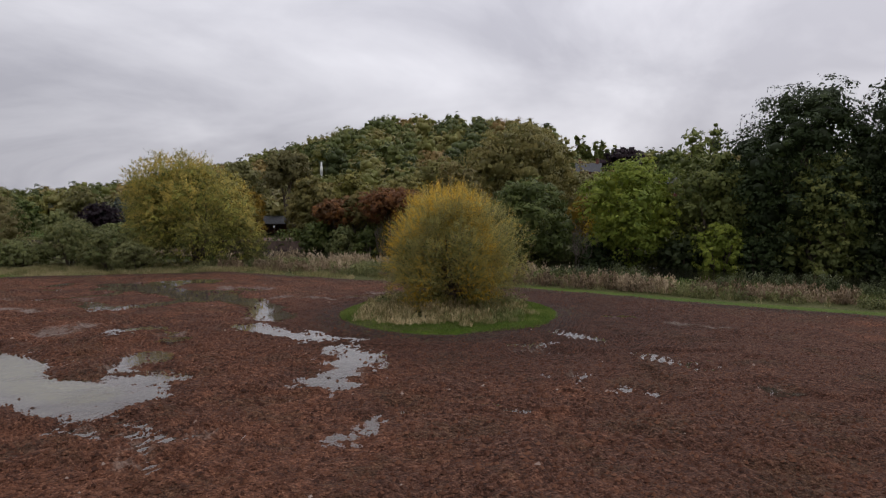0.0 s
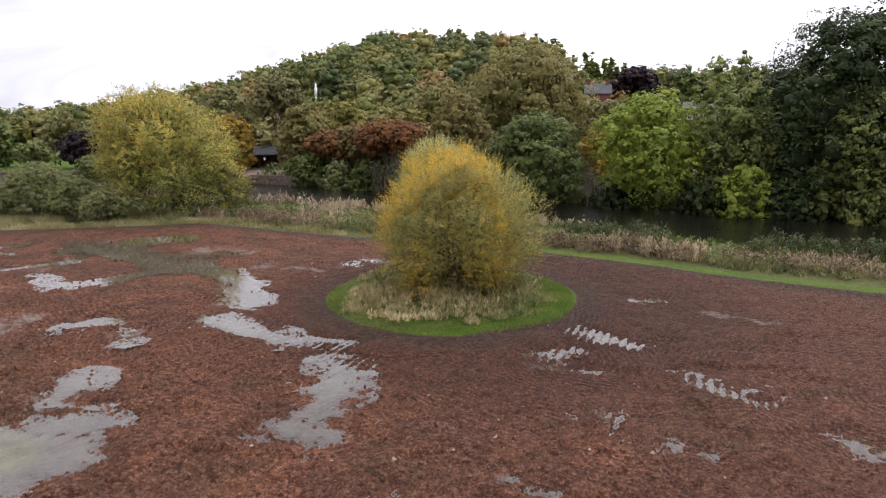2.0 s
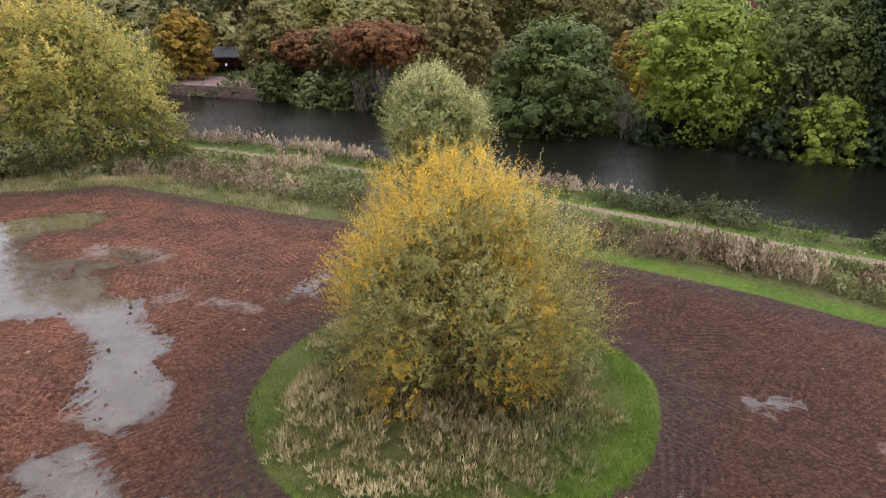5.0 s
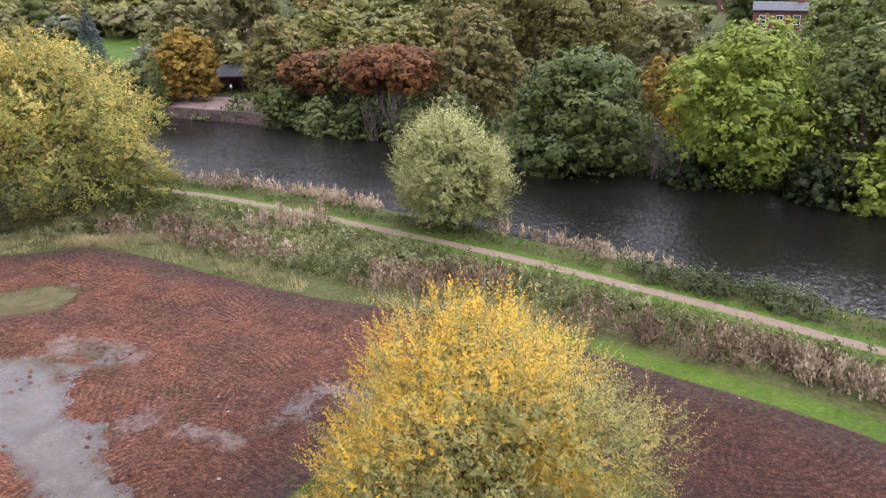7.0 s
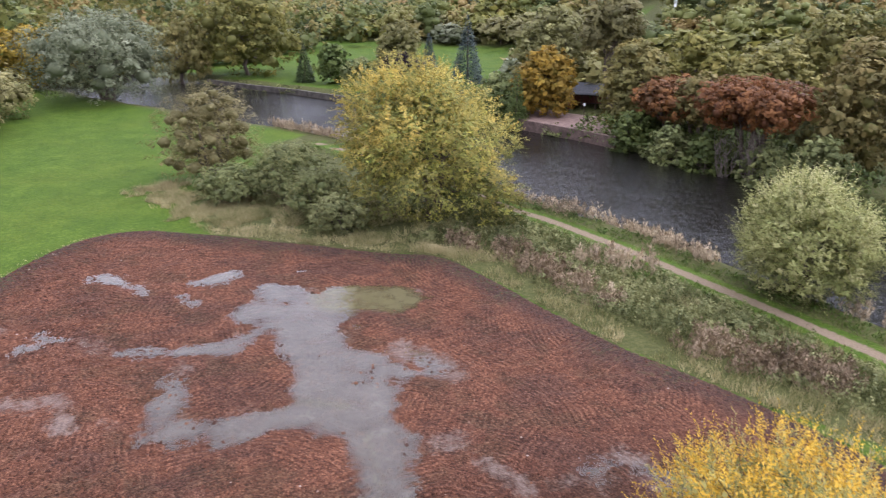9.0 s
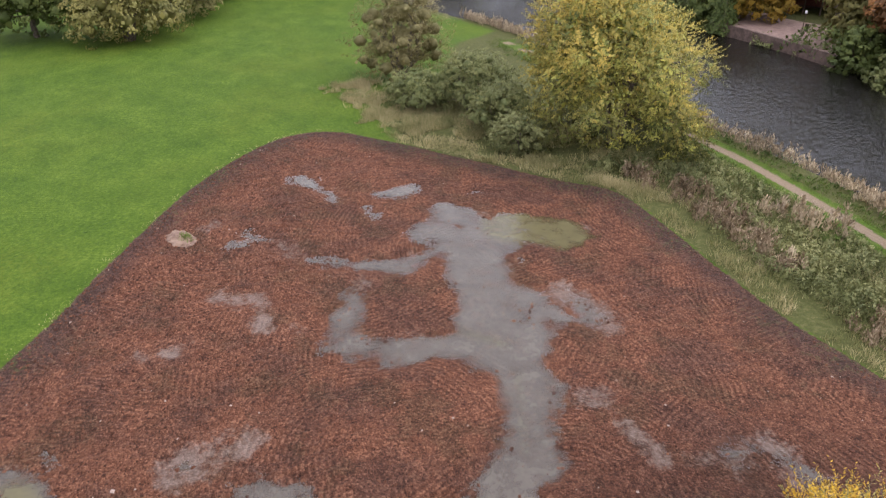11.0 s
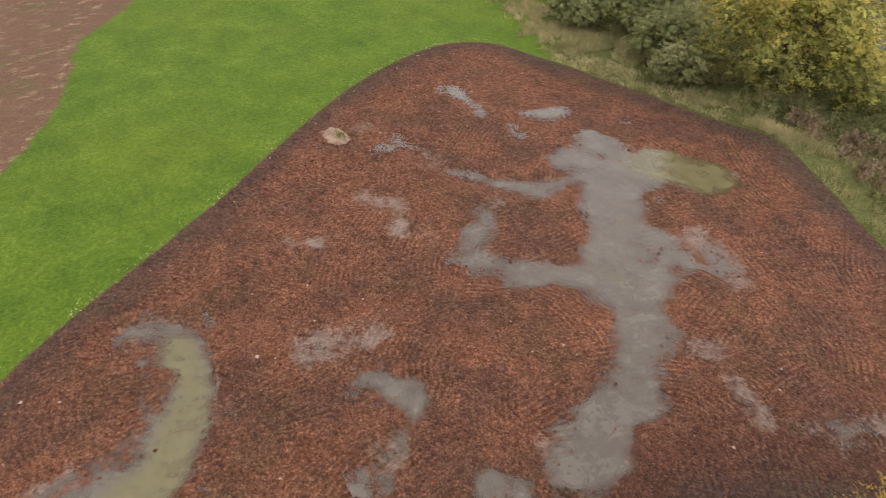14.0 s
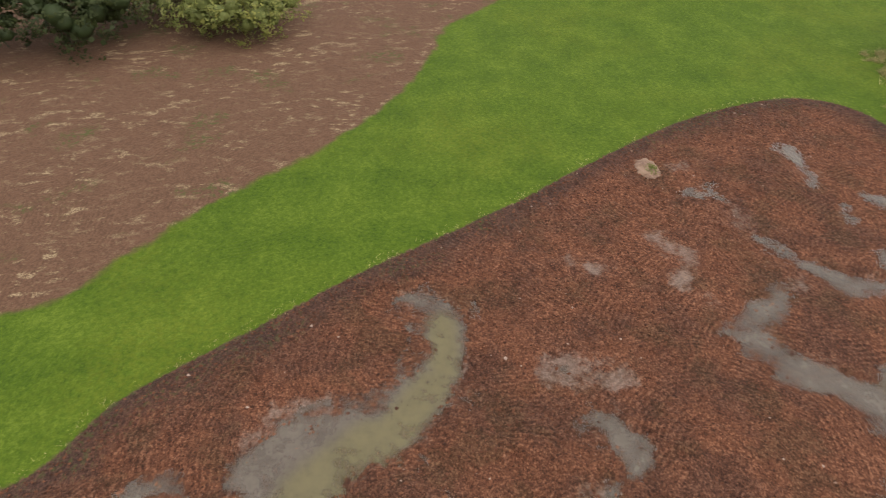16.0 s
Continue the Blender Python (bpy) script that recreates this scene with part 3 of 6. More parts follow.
# thick silt stirred into the water; the first row also paints reflected trees' olive
MURKY_MIRRORED = [(-28, 67.2, -25, 68.6, 2.5), (-27.7, 34.4, -24.4, 34.4, 0.9), (-23.4, 33.8, -20.3, 31.7, 1.1), (-19.9, 31, -17.5, 28.4, 1.6), (-17, 28, -14.8, 27, 1.4), (-22.6, 55.6, -20, 56.6, 0.1), (-18, 55.4, -14.2, 51.4, -0.1)]


# where tread marks stand out of the water
STRIPED = [(6.8, 41.4, 9.4, 39.2, 1.5), (4, 36.2, 6.8, 38.4, 1.2), (10.2, 34.7, 12.6, 32.2, 0.8), (8.2, 35, 9.8, 33.8, 0.6), (5.8, 31.4, 6.5, 29.5, 0.6), (-13.6, 23.4, -8.6, 22.2, 1.3), (-11.6, 21.2, -8.4, 18.8, 1.1), (-6, 38.6, -4, 36.6, 0.9), (-15, 47.4, -13.4, 47.2, 0.5), (16.8, 40.2, 17.4, 41, 0.7)]


def capsule(x, y, rows):
    """Distance in from the edge of a row of round-ended strokes; positive inside."""
    best = np.full(np.shape(x), -1e9)
    for ax, ay, bx, by, r in rows:
        dx, dy = bx - ax, by - ay
        s = np.clip(((x - ax) * dx + (y - ay) * dy) / (dx * dx + dy * dy), 0, 1)
        best = np.maximum(best, r - np.hypot(x - ax - s * dx, y - ay - s * dy))
    return best


def soil_in(x, y):
    x, y = np.asarray(x, float).ravel(), np.asarray(y, float).ravel()
    cx, cy, rx, ry = ISLAND
    turn = np.arctan2(y - cy, x - cx)
    ring = (np.hypot((x - cx) / rx, (y - cy) / ry) - 1 - 0.02 * np.sin(3 * turn + 1) - 0.012 * np.sin(7 * turn)) * 7.6
    return np.minimum(away(x, y, SOIL, True), ring)


def pooled(x, y):
    """How deep inside a puddle, and in which one."""
    deep = np.stack([capsule(x, y, rows) for rows in PUDDLES])
    return deep.max(0), deep.argmax(0)


HILL_X = [-400, -210, -150, -105, -59, -32, 0, 27, 48, 75, 110, 400]
HILL_Z = [0, 0, 6, 15, 27, 34, 34.5, 32, 24, 19, 18, 16]


def hill(x, y):
    start = 125 + 95 * smooth(-np.asarray(x, float), 35, 100)
    return np.interp(x, HILL_X, HILL_Z) * smooth(y, start, 335) + 0.8 * bumps(x, y, 40, 9) * smooth(y, 150, 250)


def ground_height(x, y):
    """Level of the ground at the points x, y, with the soil's relief, the island, the banks and the hill."""
    x, y = np.asarray(x, float).ravel(), np.asarray(y, float).ravel()
    z = 0.10 + 0.05 * bumps(x, y, 7, 3) + hill(x, y)
    bed = away(x, y, RIVER_BED, True)
    z = z + 0.25 * smooth(bed, -7, -2) * (y > 100) - smooth(bed, -1.6, 1.2) * (z + 1.9)
    near = (x > -60) & (x < 52) & (y > -22) & (y < 80)
    sd = np.full(x.shape, -30.0)
    sd[near] = soil_in(x[near], y[near])
    k = np.where(sd > -0.4)[0]
    u, v = x[k], y[k]
    deep, _ = pooled(u, v)
    way = 0.5 * u + 0.35 * v + 1.6 * bumps(u, v, 9, 21)
    ruts = np.sin(2 * math.pi * (0.86 * u - 0.5 * v + 1.1 * bumps(u, v, 5, 23)) / 0.66) * smooth(bumps(u, v, 5, 22), -0.25, 0.2)
    lumps = 0.06 * bumps(u, v, 3.4, 11) + 0.065 * bumps(u, v, 1.15, 12) + (0.04 + 0.035 * smooth(v + 0.6 * u, 42, 28)) * bumps(u, v, 0.55, 13) + 0.065 * smooth(v + 0.6 * u, 42, 28) * bumps(u, v, 0.3, 16) + 0.025 * ruts + 0.05 * np.sin(way)
    ragged = deep + 0.34 * bumps(u, v, 1.9, 14) + 0.26 * bumps(u, v, 0.75, 15) + 0.22 * bumps(u, v, 0.37, 17)
    flat = smooth(ragged, 0.1, 1.0)
    sink = 0.255 * smooth(ragged, -0.95, 0.95)
    banks = 0.21 * (smooth(bumps(u + 0.6 * bumps(u, v, 0.9, 19), v, 2.9, 18), -0.12, 0.16) - 0.5) * smooth(v, 46, 38) * (1 - smooth(ragged, -1.2, 0.2))
    relief = 0.12 + banks + lumps * (1 - 0.65 * flat) + smooth(capsule(u, v, STRIPED), -0.5, 0.1) * (0.045 + 0.085 * np.sin(2 * math.pi * (0.94 * u - 0.34 * v + 0.4 * bumps(u, v, 4, 26)) / 0.42))
    ring = np.hypot(u - ISLAND[0], v - ISLAND[1]) + 0.5 * bumps(u, v, 6, 24)
    for far, deep_rut in ((9.2, 0.07), (10.7, 0.06), (13.4, 0.06), (14.8, 0.05), (19.0, 0.05), (20.5, 0.05)):
        relief = relief - deep_rut * np.exp(-(((ring - far) / 0.28) ** 2)) * smooth(bumps(u, v, 8, 25), -0.4, 0.1)
    edge = smooth(sd[k], -0.4, 0.9)
    z[k] = z[k] * (1 - edge) + (relief - sink) * edge
    cx, cy, rx, ry = ISLAND
    r = np.hypot((x - cx) / rx, (y - cy) / ry)
    z += 0.28 * smooth(r, 1.03, 0.93) * (r < 1.2) + 0.25 * smooth(r, 0.9, 0.2) * (r < 1.2)
    return z


def lines_of(stops):
    """Grid lines from rows of (start, end, spacing), widening beyond both ends out to the horizon."""
    out = []
    for a, b, s in stops:
        out += list(np.arange(a, b, s))
    out.append(stops[-1][1])
    step, at = stops[-1][2], out[-1]
    while at < 3200:
        step *= 1.3
        at += step
        out.append(at)
    step, at, low = stops[0][2], out[0], []
    while at > -3200:
        step *= 1.35
        at -= step
        low.append(at)
    return np.array(low[::-1] + out)


def grid_mesh(name, xs, ys, z, keep, layers, mat):
    """The part of the ground grid that keep marks, as one mesh with its layers."""
    nx, ny = len(xs), len(ys)
    cell = np.where(keep.ravel())[0]
    i, j = cell % (nx - 1), cell // (nx - 1)
    corner = np.stack([j * nx + i, j * nx + i + 1, (j + 1) * nx + i + 1, (j + 1) * nx + i], 1)
    used, index = np.unique(corner.ravel(), return_inverse=True)
    gx, gy = np.meshgrid(xs, ys)
    co = np.stack([gx.ravel()[used], gy.ravel()[used], z.ravel()[used]], 1)
    me = quads(name, co, index.reshape(-1, 4), mat, True)
    for key, values in layers.items():
        me.attributes.new(key, "FLOAT", "POINT").data.foreach_set("value", values.ravel()[used].astype(np.float32))
    return new(name, me)


def quads(name, co, faces, mat, soft=False):
    me = bpy.data.meshes.new(name)
    me.vertices.add(len(co))
    me.vertices.foreach_set("co", np.ascontiguousarray(co, np.float32).ravel())
    me.loops.add(faces.size)
    me.loops.foreach_set("vertex_index", np.ascontiguousarray(faces, np.int32).ravel())
    me.polygons.add(len(faces))
    me.polygons.foreach_set("loop_start", np.arange(len(faces), dtype=np.int32) * faces.shape[1])
    me.polygons.foreach_set("use_smooth", np.full(len(faces), soft))
    me.update(calc_edges=True)
    me.materials.append(mat)
    return me


GX = lines_of([(-60, -22, 0.28), (-22, 19, 0.15), (19, 40, 0.3)])
GY = lines_of([(-16, 10, 1.0), (10, 45, 0.15), (45, 80, 0.26), (80, 99, 0.42), (99, 150, 1.3)])
gx, gy = np.meshgrid(GX, GY)
fx, fy = gx.ravel(), gy.ravel()
gz = ground_height(fx, fy)
near = (np.abs(fx) < 140) & (fy > -60) & (fy < 180)
lay = {k: np.full(fx.shape, v, float) for k, v in (("soil_in", -30), ("path_off", 30), ("bare_in", -30), ("rough_in", 0), ("silt", 0))}
qx, qy = fx[near], fy[near]
lay["soil_in"][near] = soil_in(qx, qy)
lay["path_off"][near] = away(qx, qy, PATH_LINE)
lay["bare_in"][near] = away(qx, qy, CLEARED, True)
bed_in = away(qx, qy, RIVER_BED, True)
lay["rough_in"][(fy > 150) & ((fx > -52) | (fy > 245))] = 1.0
side = smooth(qx + 0.72 * qy, 4, 9) * (qx > -64)  # the unmown strip between soil and river
strip = np.clip(side, 0, 1) * smooth(lay["soil_in"][near] - 1.5 * smooth(qx, 6, -4), -1.0, -2.2) * smooth(lay["path_off"][near], 0.9, 1.7)
strip = np.maximum(np.maximum(strip, 0.36 * side) * (bed_in < 0), smooth(bed_in, -4, -1.5))
far_side = qy > np.interp(qx, PATH_LINE[:, 0], PATH_LINE[:, 1]) + 12
strip = np.maximum(strip, far_side * 0.9 * smooth(bed_in, -30, -22) * (1 - 0.8 * smooth(np.hypot((qx - 4) / 5, (qy - 121) / 9), 1.0, 0.6)) * smooth(qx, -85, -60))
cx, cy, rx, ry = ISLAND
ir = np.hypot((qx - cx) / rx, (qy - cy - 0.4) / ry)
strip = np.maximum(strip, smooth(ir, 0.9, 0.8))
nw = 0.75 * smooth(np.hypot((qx + 40) / 17, (qy - 79) / 7.5) + 0.12 * bumps(qx, qy, 2.4, 93), 1.3, 0.7)
lay["rough_in"][near] = np.maximum(np.maximum(strip, lay["rough_in"][near]), nw * (lay["soil_in"][near] < 0))
deep_in, which = pooled(qx, qy)
lay["silt"][near] = np.maximum(0.6 * smooth(deep_in + 0.4 * bumps(qx, qy, 1.9, 29), -0.6, 0.4), 0.95 * smooth(capsule(qx, qy, SILTY) + 0.5 * bumps(qx, qy, 1.7, 27) + 0.35 * bumps(qx, qy, 0.7, 28), -0.9, 0.7))
cxs, cys = (GX[1:] + GX[:-1]) / 2, (GY[1:] + GY[:-1]) / 2


def at_cells(values):
    v = values.reshape(gx.shape)
    return (v[1:, 1:] + v[1:, :-1] + v[:-1, 1:] + v[:-1, :-1]) / 4


soil_cells = at_cells(lay["soil_in"]) > 0
ccx, ccy = np.meshgrid(cxs, cys)
island_cells = (np.hypot((ccx - cx) / rx, (ccy - cy) / ry) < 1.06) & ~soil_cells
path_cells = (at_cells(lay["path_off"]) < 0.75) & ~soil_cells
bare_cells = (at_cells(lay["bare_in"]) > 0) & ~soil_cells
rest = ~(soil_cells | island_cells | path_cells | bare_cells)
tagged(grid_mesh("ground", GX, GY, gz, rest, lay, GROUND), "bright mown grass and rough verge beside the river", "ground", kind="structure")
tagged(grid_mesh("soil_field", GX, GY, gz, soil_cells, lay, GROUND), "freshly turned wet red-brown soil with tread marks", "bare soil", kind="structure")
tagged(grid_mesh("grass_island", GX, GY, gz, island_cells, lay, GROUND), "round grass island left standing in turned soil", "grass", kind="structure")
tagged(grid_mesh("path", GX, GY, gz, path_cells, lay, GROUND), "narrow pale gravel path along the river", "path", kind="structure")
tagged(grid_mesh("cleared_field", GX, GY, gz, bare_cells, lay, GROUND), "cleared brown field strewn with pale straw", "bare field", kind="structure")

# water lies level in the hollows of the soil
low = np.minimum.reduce([gz.reshape(gx.shape)[1:, 1:], gz.reshape(gx.shape)[1:, :-1], gz.reshape(gx.shape)[:-1, 1:], gz.reshape(gx.shape)[:-1, :-1]])
deep_c, which_c = pooled(ccx.ravel(), ccy.ravel())
wet_cells = (low < 0.02) & soil_cells & (deep_c.reshape(low.shape) > -0.9)
murk_mirror = smooth(capsule(fx, fy, MURKY_MIRRORED), -0.9, 0.7)
for number in range(len(PUDDLES)):
    mine = wet_cells & (which_c.reshape(low.shape) == number)
    if mine.any():
        pool = grid_mesh("puddle", GX, GY, np.zeros(gz.shape), mine, {"depth": np.clip(-gz, -0.05, 0.3), "murk_mirror": murk_mirror}, PUDDLE)
        pool.visible_shadow = False
        tagged(pool, "shallow muddy puddle lying in turned soil", "puddle", "puddles in the soil", "structure")
bed_cells = (low < -0.97) & (np.abs(ccx) < 200) & (ccy > 0) & (ccy < 180)
tagged(grid_mesh("river", GX, GY, np.full(gz.shape, -1.0), bed_cells, {}, RIVER), "dark rippled river between wooded banks", "river", kind="structure")


# ---- plants ----
def part(name, me, parent, label=""):
    """Links a mesh as one part under a thing or part."""
    ob = new(name, me)
    ob.parent = parent
    return tagged(ob, label) if label else ob


def thing(name, x, y, z, label, category, group="", kind=""):
    ob = new(name)
    ob.location = (x, y, z)
    return tagged(ob, label, category, group, kind)


def unit(v):
    return v / (np.linalg.norm(v, axis=-1, keepdims=True) + 1e-9)


def leaf_mesh(name, foot, along, side, tint, mat, out=None, own=0.3):
    """Many small leaves or blades: each a kite from its foot, with its own tint; out is the way the foliage round it faces."""
    n = len(foot)
    if out is not None:
        side = np.where((np.cross(along, side) * out).sum(1, keepdims=True) > 0, -side, side)
    fold = 0.18 * np.cross(along, side) / (np.linalg.norm(along, axis=1, keepdims=True) + 1e-9)
    co = np.stack([foot, foot + 0.45 * along + 0.5 * side + fold, foot + along, foot + 0.45 * along - 0.5 * side + fold], 1).reshape(-1, 3)
    me = quads(name, co, np.arange(4 * n).reshape(n, 4), mat)
    me.attributes.new("tint", "FLOAT", "FACE").data.foreach_set("value", np.clip(tint, 0, 1).astype(np.float32))
    if out is not None:
        flat_way = unit(-np.cross(along, side))
        me.attributes.new("custom_normal", "FLOAT_VECTOR", "CORNER").data.foreach_set("vector", np.repeat(unit((1 - own) * out + own * flat_way), 4, 0).astype(np.float32).ravel())
    return me


def blade_mesh(name, foot, tip, width, tint, mat, rng):
    """Grass or reed blades: slim triangles from foot to tip."""
    n = len(foot)
    turn = rng.uniform(0, 2 * math.pi, n)
    half = np.stack([np.cos(turn), np.sin(turn), np.zeros(n)], 1) * (np.asarray(width) / 2 * np.ones(n))[:, None]
    co = np.stack([foot - half, foot + half, tip], 1).reshape(-1, 3)
    me = quads(name, co, np.arange(3 * n).reshape(n, 3), mat)
    me.attributes.new("tint", "FLOAT", "FACE").data.foreach_set("value", np.clip(tint, 0, 1).astype(np.float32))
    return me


def tube_mesh(name, runs, mat, sides=5):
    """Tapered round limbs joined into one mesh. Each run: points along it and a radius for each."""
    co, faces = [], []
    for points, radii in runs:
        p, base = np.array(points, float), sum(len(c) for c in co)
        way = unit(np.gradient(p, axis=0))
        a = unit(np.cross(way, np.array([0.31, 0.95, 0.1])))
        b = np.cross(way, a)
        turn = np.arange(sides) * 2 * math.pi / sides
        co.append((p[:, None] + np.asarray(radii)[:, None, None] * (np.cos(turn)[None, :, None] * a[:, None] + np.sin(turn)[None, :, None] * b[:, None])).reshape(-1, 3))
        for k in range(len(p) - 1):
            for s in range(sides):
                r, q = base + k * sides, (s + 1) % sides
                faces.append((r + s, r + q, r + sides + q, r + sides + s))
    return quads(name, np.vstack(co), np.array(faces), mat, True)


def bent(a, b, rng, bow=0.12, n=5):
    """A slightly crooked line from a to b."""
    a, b = np.array(a, float), np.array(b, float)
    s = np.linspace(0, 1, n)[:, None]
    off = rng.normal(0, bow, (n, 3)) * np.linalg.norm(b - a) * np.sin(math.pi * s) * 0.6
    return a + (b - a) * s + off


PROFILES = {  # how far the crown reaches out, from its foot to its top
    "egg": (0.80, 0.95, 1.0, 0.96, 0.80, 0.52, 0.22),
    "dome": (0.78, 0.94, 1.0, 0.97, 0.86, 0.64, 0.25),
    "bush": (0.70, 0.90, 1.0, 0.99, 0.88, 0.64, 0.26),
    "broad": (0.86, 1.0, 1.0, 0.93, 0.80, 0.56, 0.22),
    "column": (0.40, 0.5, 0.5, 0.45, 0.36, 0.24, 0.1),
}


def lobes_of(rng, w, h, low, count, shape="dome", tip=0.0):
    """Centres and radii of the leafy masses of a crown of width w between the heights low and h; tip shifts its top sideways."""
    mid, tall = (low + h) / 2, (h - low) / 2
    out = []
    for k in range(count):
        u = max(-0.94, min(0.97, 1 - 2 * (k + 0.5) / count + rng.uniform(-0.5, 0.5) / count))
        turn = k * 2.39996 + rng.uniform(-0.45, 0.45)
        reach = float(np.interp(u, np.linspace(-1, 1, 7), PROFILES[shape]))
        r = w * rng.uniform(0.10, 0.205) * (0.75 + 0.3 * reach)
        inn = rng.uniform(0.70, 1.10)
        out.append((math.cos(turn) * reach * max(0.1, w / 2 - r * 0.85) * inn + tip * w * max(u, 0.0), math.sin(turn) * reach * max(0.1, w / 2 - r * 0.85) * inn, mid + u * max(0.1, tall - r * 0.75) * rng.uniform(0.92, 1.05), r))
    for u in (-0.55, -0.1, 0.35):
        out.append((0, 0, mid + u * tall, min(w * 0.31, tall * 0.62) * (0.55 if shape == "column" else 1.0)))
    return np.array(out)


def crown(rng, lobes, count, size, flat=0.88, droop=0.0, slim=0.7, jitter=0.2, bunch=18, floor=0.1, lift=0.3):
    """Leaves in bunches over the lobes: feet, long axes, short axes, tints and the way each faces. Some larger ones fill the inside."""
    share = lobes[:, 3] ** 1.8
    many = max(8, count // bunch)
    home = rng.choice(len(lobes), many, p=share / share.sum())
    way = unit(rng.normal(size=(many, 3)) + [0, 0, lift])
    rag = 1 + 0.16 * bumps(home * 17.3 + way[:, 0] * 2.2, way[:, 1] * 2.2 + way[:, 2] * 3.1, 0.6, 5)
    heart = lobes[home, :3] + way * (lobes[home, 3] * rag * rng.uniform(0.86, 1.05, many))[:, None] * [1, 1, flat]
    wide = lobes[home, 3] * rng.uniform(0.20, 0.38, many)
    shade = 0.5 + 0.10 * rng.normal(size=many) + 0.34 * (rng.random(len(lobes)) - 0.5)[home]
    pick = rng.integers(0, many, count)
    inner = rng.random(count) < 0.06
    off = unit(rng.normal(size=(count, 3)) + 0.8 * way[pick] + [0, 0, 0.45])
    foot = heart[pick] + off * (wide[pick] * (0.55 + 0.45 * rng.random(count)))[:, None] * [1, 1, 0.62]
    k = home[pick]
    foot = np.where(inner[:, None], lobes[k, :3] + off * (0.72 * lobes[k, 3] * rng.random(count) ** 0.5)[:, None] * [1, 1, flat], foot)
    foot[:, 2] = np.maximum(foot[:, 2], floor)
    face = unit(0.75 * off + 0.5 * way[pick] + rng.normal(0, jitter, (count, 3)) + [0, 0, 0.3])
    along = unit(np.cross(face, rng.normal(size=(count, 3))) - [0, 0, droop])
    side = unit(np.cross(along, face))
    scale = size * rng.uniform(0.55, 1.3, count) * np.where(inner, 2.4, 1.0)
    tint = shade[pick] + 0.07 * rng.normal(size=count)
    return foot, along * scale[:, None], side * (scale * slim)[:, None], tint, unit(0.55 * off + 0.75 * way[pick])


T = (1 + 5**0.5) / 2
ICO = unit(np.array([(-1, T, 0), (1, T, 0), (-1, -T, 0), (1, -T, 0), (0, -1, T), (0, 1, T), (0, -1, -T), (0, 1, -T), (T, 0, -1), (T, 0, 1), (-T, 0, -1), (-T, 0, 1)], float))
ICO_FACES = np.array([(0, 11, 5), (0, 5, 1), (0, 1, 7), (0, 7, 10), (0, 10, 11), (1, 5, 9), (5, 11, 4), (11, 10, 2), (10, 7, 6), (7, 1, 8), (3, 9, 4), (3, 4, 2), (3, 2, 6), (3, 6, 8), (3, 8, 9), (4, 9, 5), (2, 4, 11), (6, 2, 10), (8, 6, 7), (9, 8, 1)])


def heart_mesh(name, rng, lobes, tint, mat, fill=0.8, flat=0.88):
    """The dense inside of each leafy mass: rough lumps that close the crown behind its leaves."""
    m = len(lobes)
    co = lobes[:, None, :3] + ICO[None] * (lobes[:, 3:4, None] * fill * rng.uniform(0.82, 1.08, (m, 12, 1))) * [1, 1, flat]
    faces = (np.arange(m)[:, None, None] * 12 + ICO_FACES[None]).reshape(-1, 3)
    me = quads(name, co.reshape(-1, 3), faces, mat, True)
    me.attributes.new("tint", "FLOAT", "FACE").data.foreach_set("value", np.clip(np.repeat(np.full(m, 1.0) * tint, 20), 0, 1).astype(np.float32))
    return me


def trunk_runs(rng, lobes, h, low, thick, stems=1, lean=0.0):
    runs = []
    for k in range(stems):
        turn = 2 * math.pi * k / max(stems, 1) + 0.7
        off = 0.0 if stems == 1 else thick * 1.5
        foot = (math.cos(turn) * off, math.sin(turn) * off, -0.4)
        head = (math.cos(turn) * off * 5 + lean, math.sin(turn) * off * 5, low + (h - low) * 0.62)
        runs.append((bent(foot, head, rng, 0.05, 6), np.linspace(thick, thick * 0.3, 6)))
    order = np.argsort(lobes[:, 2])
    for k in order[:: max(1, len(order) // 11)]:
        line, _ = runs[int(k) % stems]
        start = line[2 if lobes[k, 2] < (low + h) / 2 else 3]
        runs.append((bent(start, lobes[k, :3], rng, 0.1), np.linspace(thick * 0.42, thick * 0.08, 5)))
    return runs


def tree(name, x, y, top, w, leaf, label, seed, shape="dome", low=0.0, count=6000, size=0.5, lobes=34, stems=1, thick=None, droop=0.0, slim=0.85, group=""):
    """A broad tree or bush on the ground at x, y whose crown reaches the level top and is w across."""
    rng = np.random.default_rng(seed)
    z = float(ground_height([x], [y])[0])
    h, w = (top - z) * 1.02, w * 1.1
    ob = thing(name, x, y, z, label, "bush" if "bush" in name or "shrub" in name else "tree", group)
    mass = lobes_of(rng, w, h, low * h, lobes, shape)
    part("trunk", tube_mesh("trunk", trunk_runs(rng, mass, h, low * h, thick or (0.10 + 0.022 * h), stems), BARK), ob)
    far = math.hypot(x, y - 33)
    more = float(np.interp(far, [55, 80, 110, 170], [2.2, 1.8, 1.6, 0.95]))
    f, a, s, t, o = crown(rng, mass, int(count * more), 1.1 * size * more**-0.5, droop=droop, slim=slim, floor=min(0.1, low * h))
    part("crown", leaf_mesh("crown", f, a, s, t, LEAVES[leaf], o, float(np.interp(far, [80, 170], [0.3, 0.12]))), ob)
    # inner lumps get a darker tint, painting the shade between the leaves
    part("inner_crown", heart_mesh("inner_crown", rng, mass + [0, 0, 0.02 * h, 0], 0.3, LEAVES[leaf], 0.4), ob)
    return ob


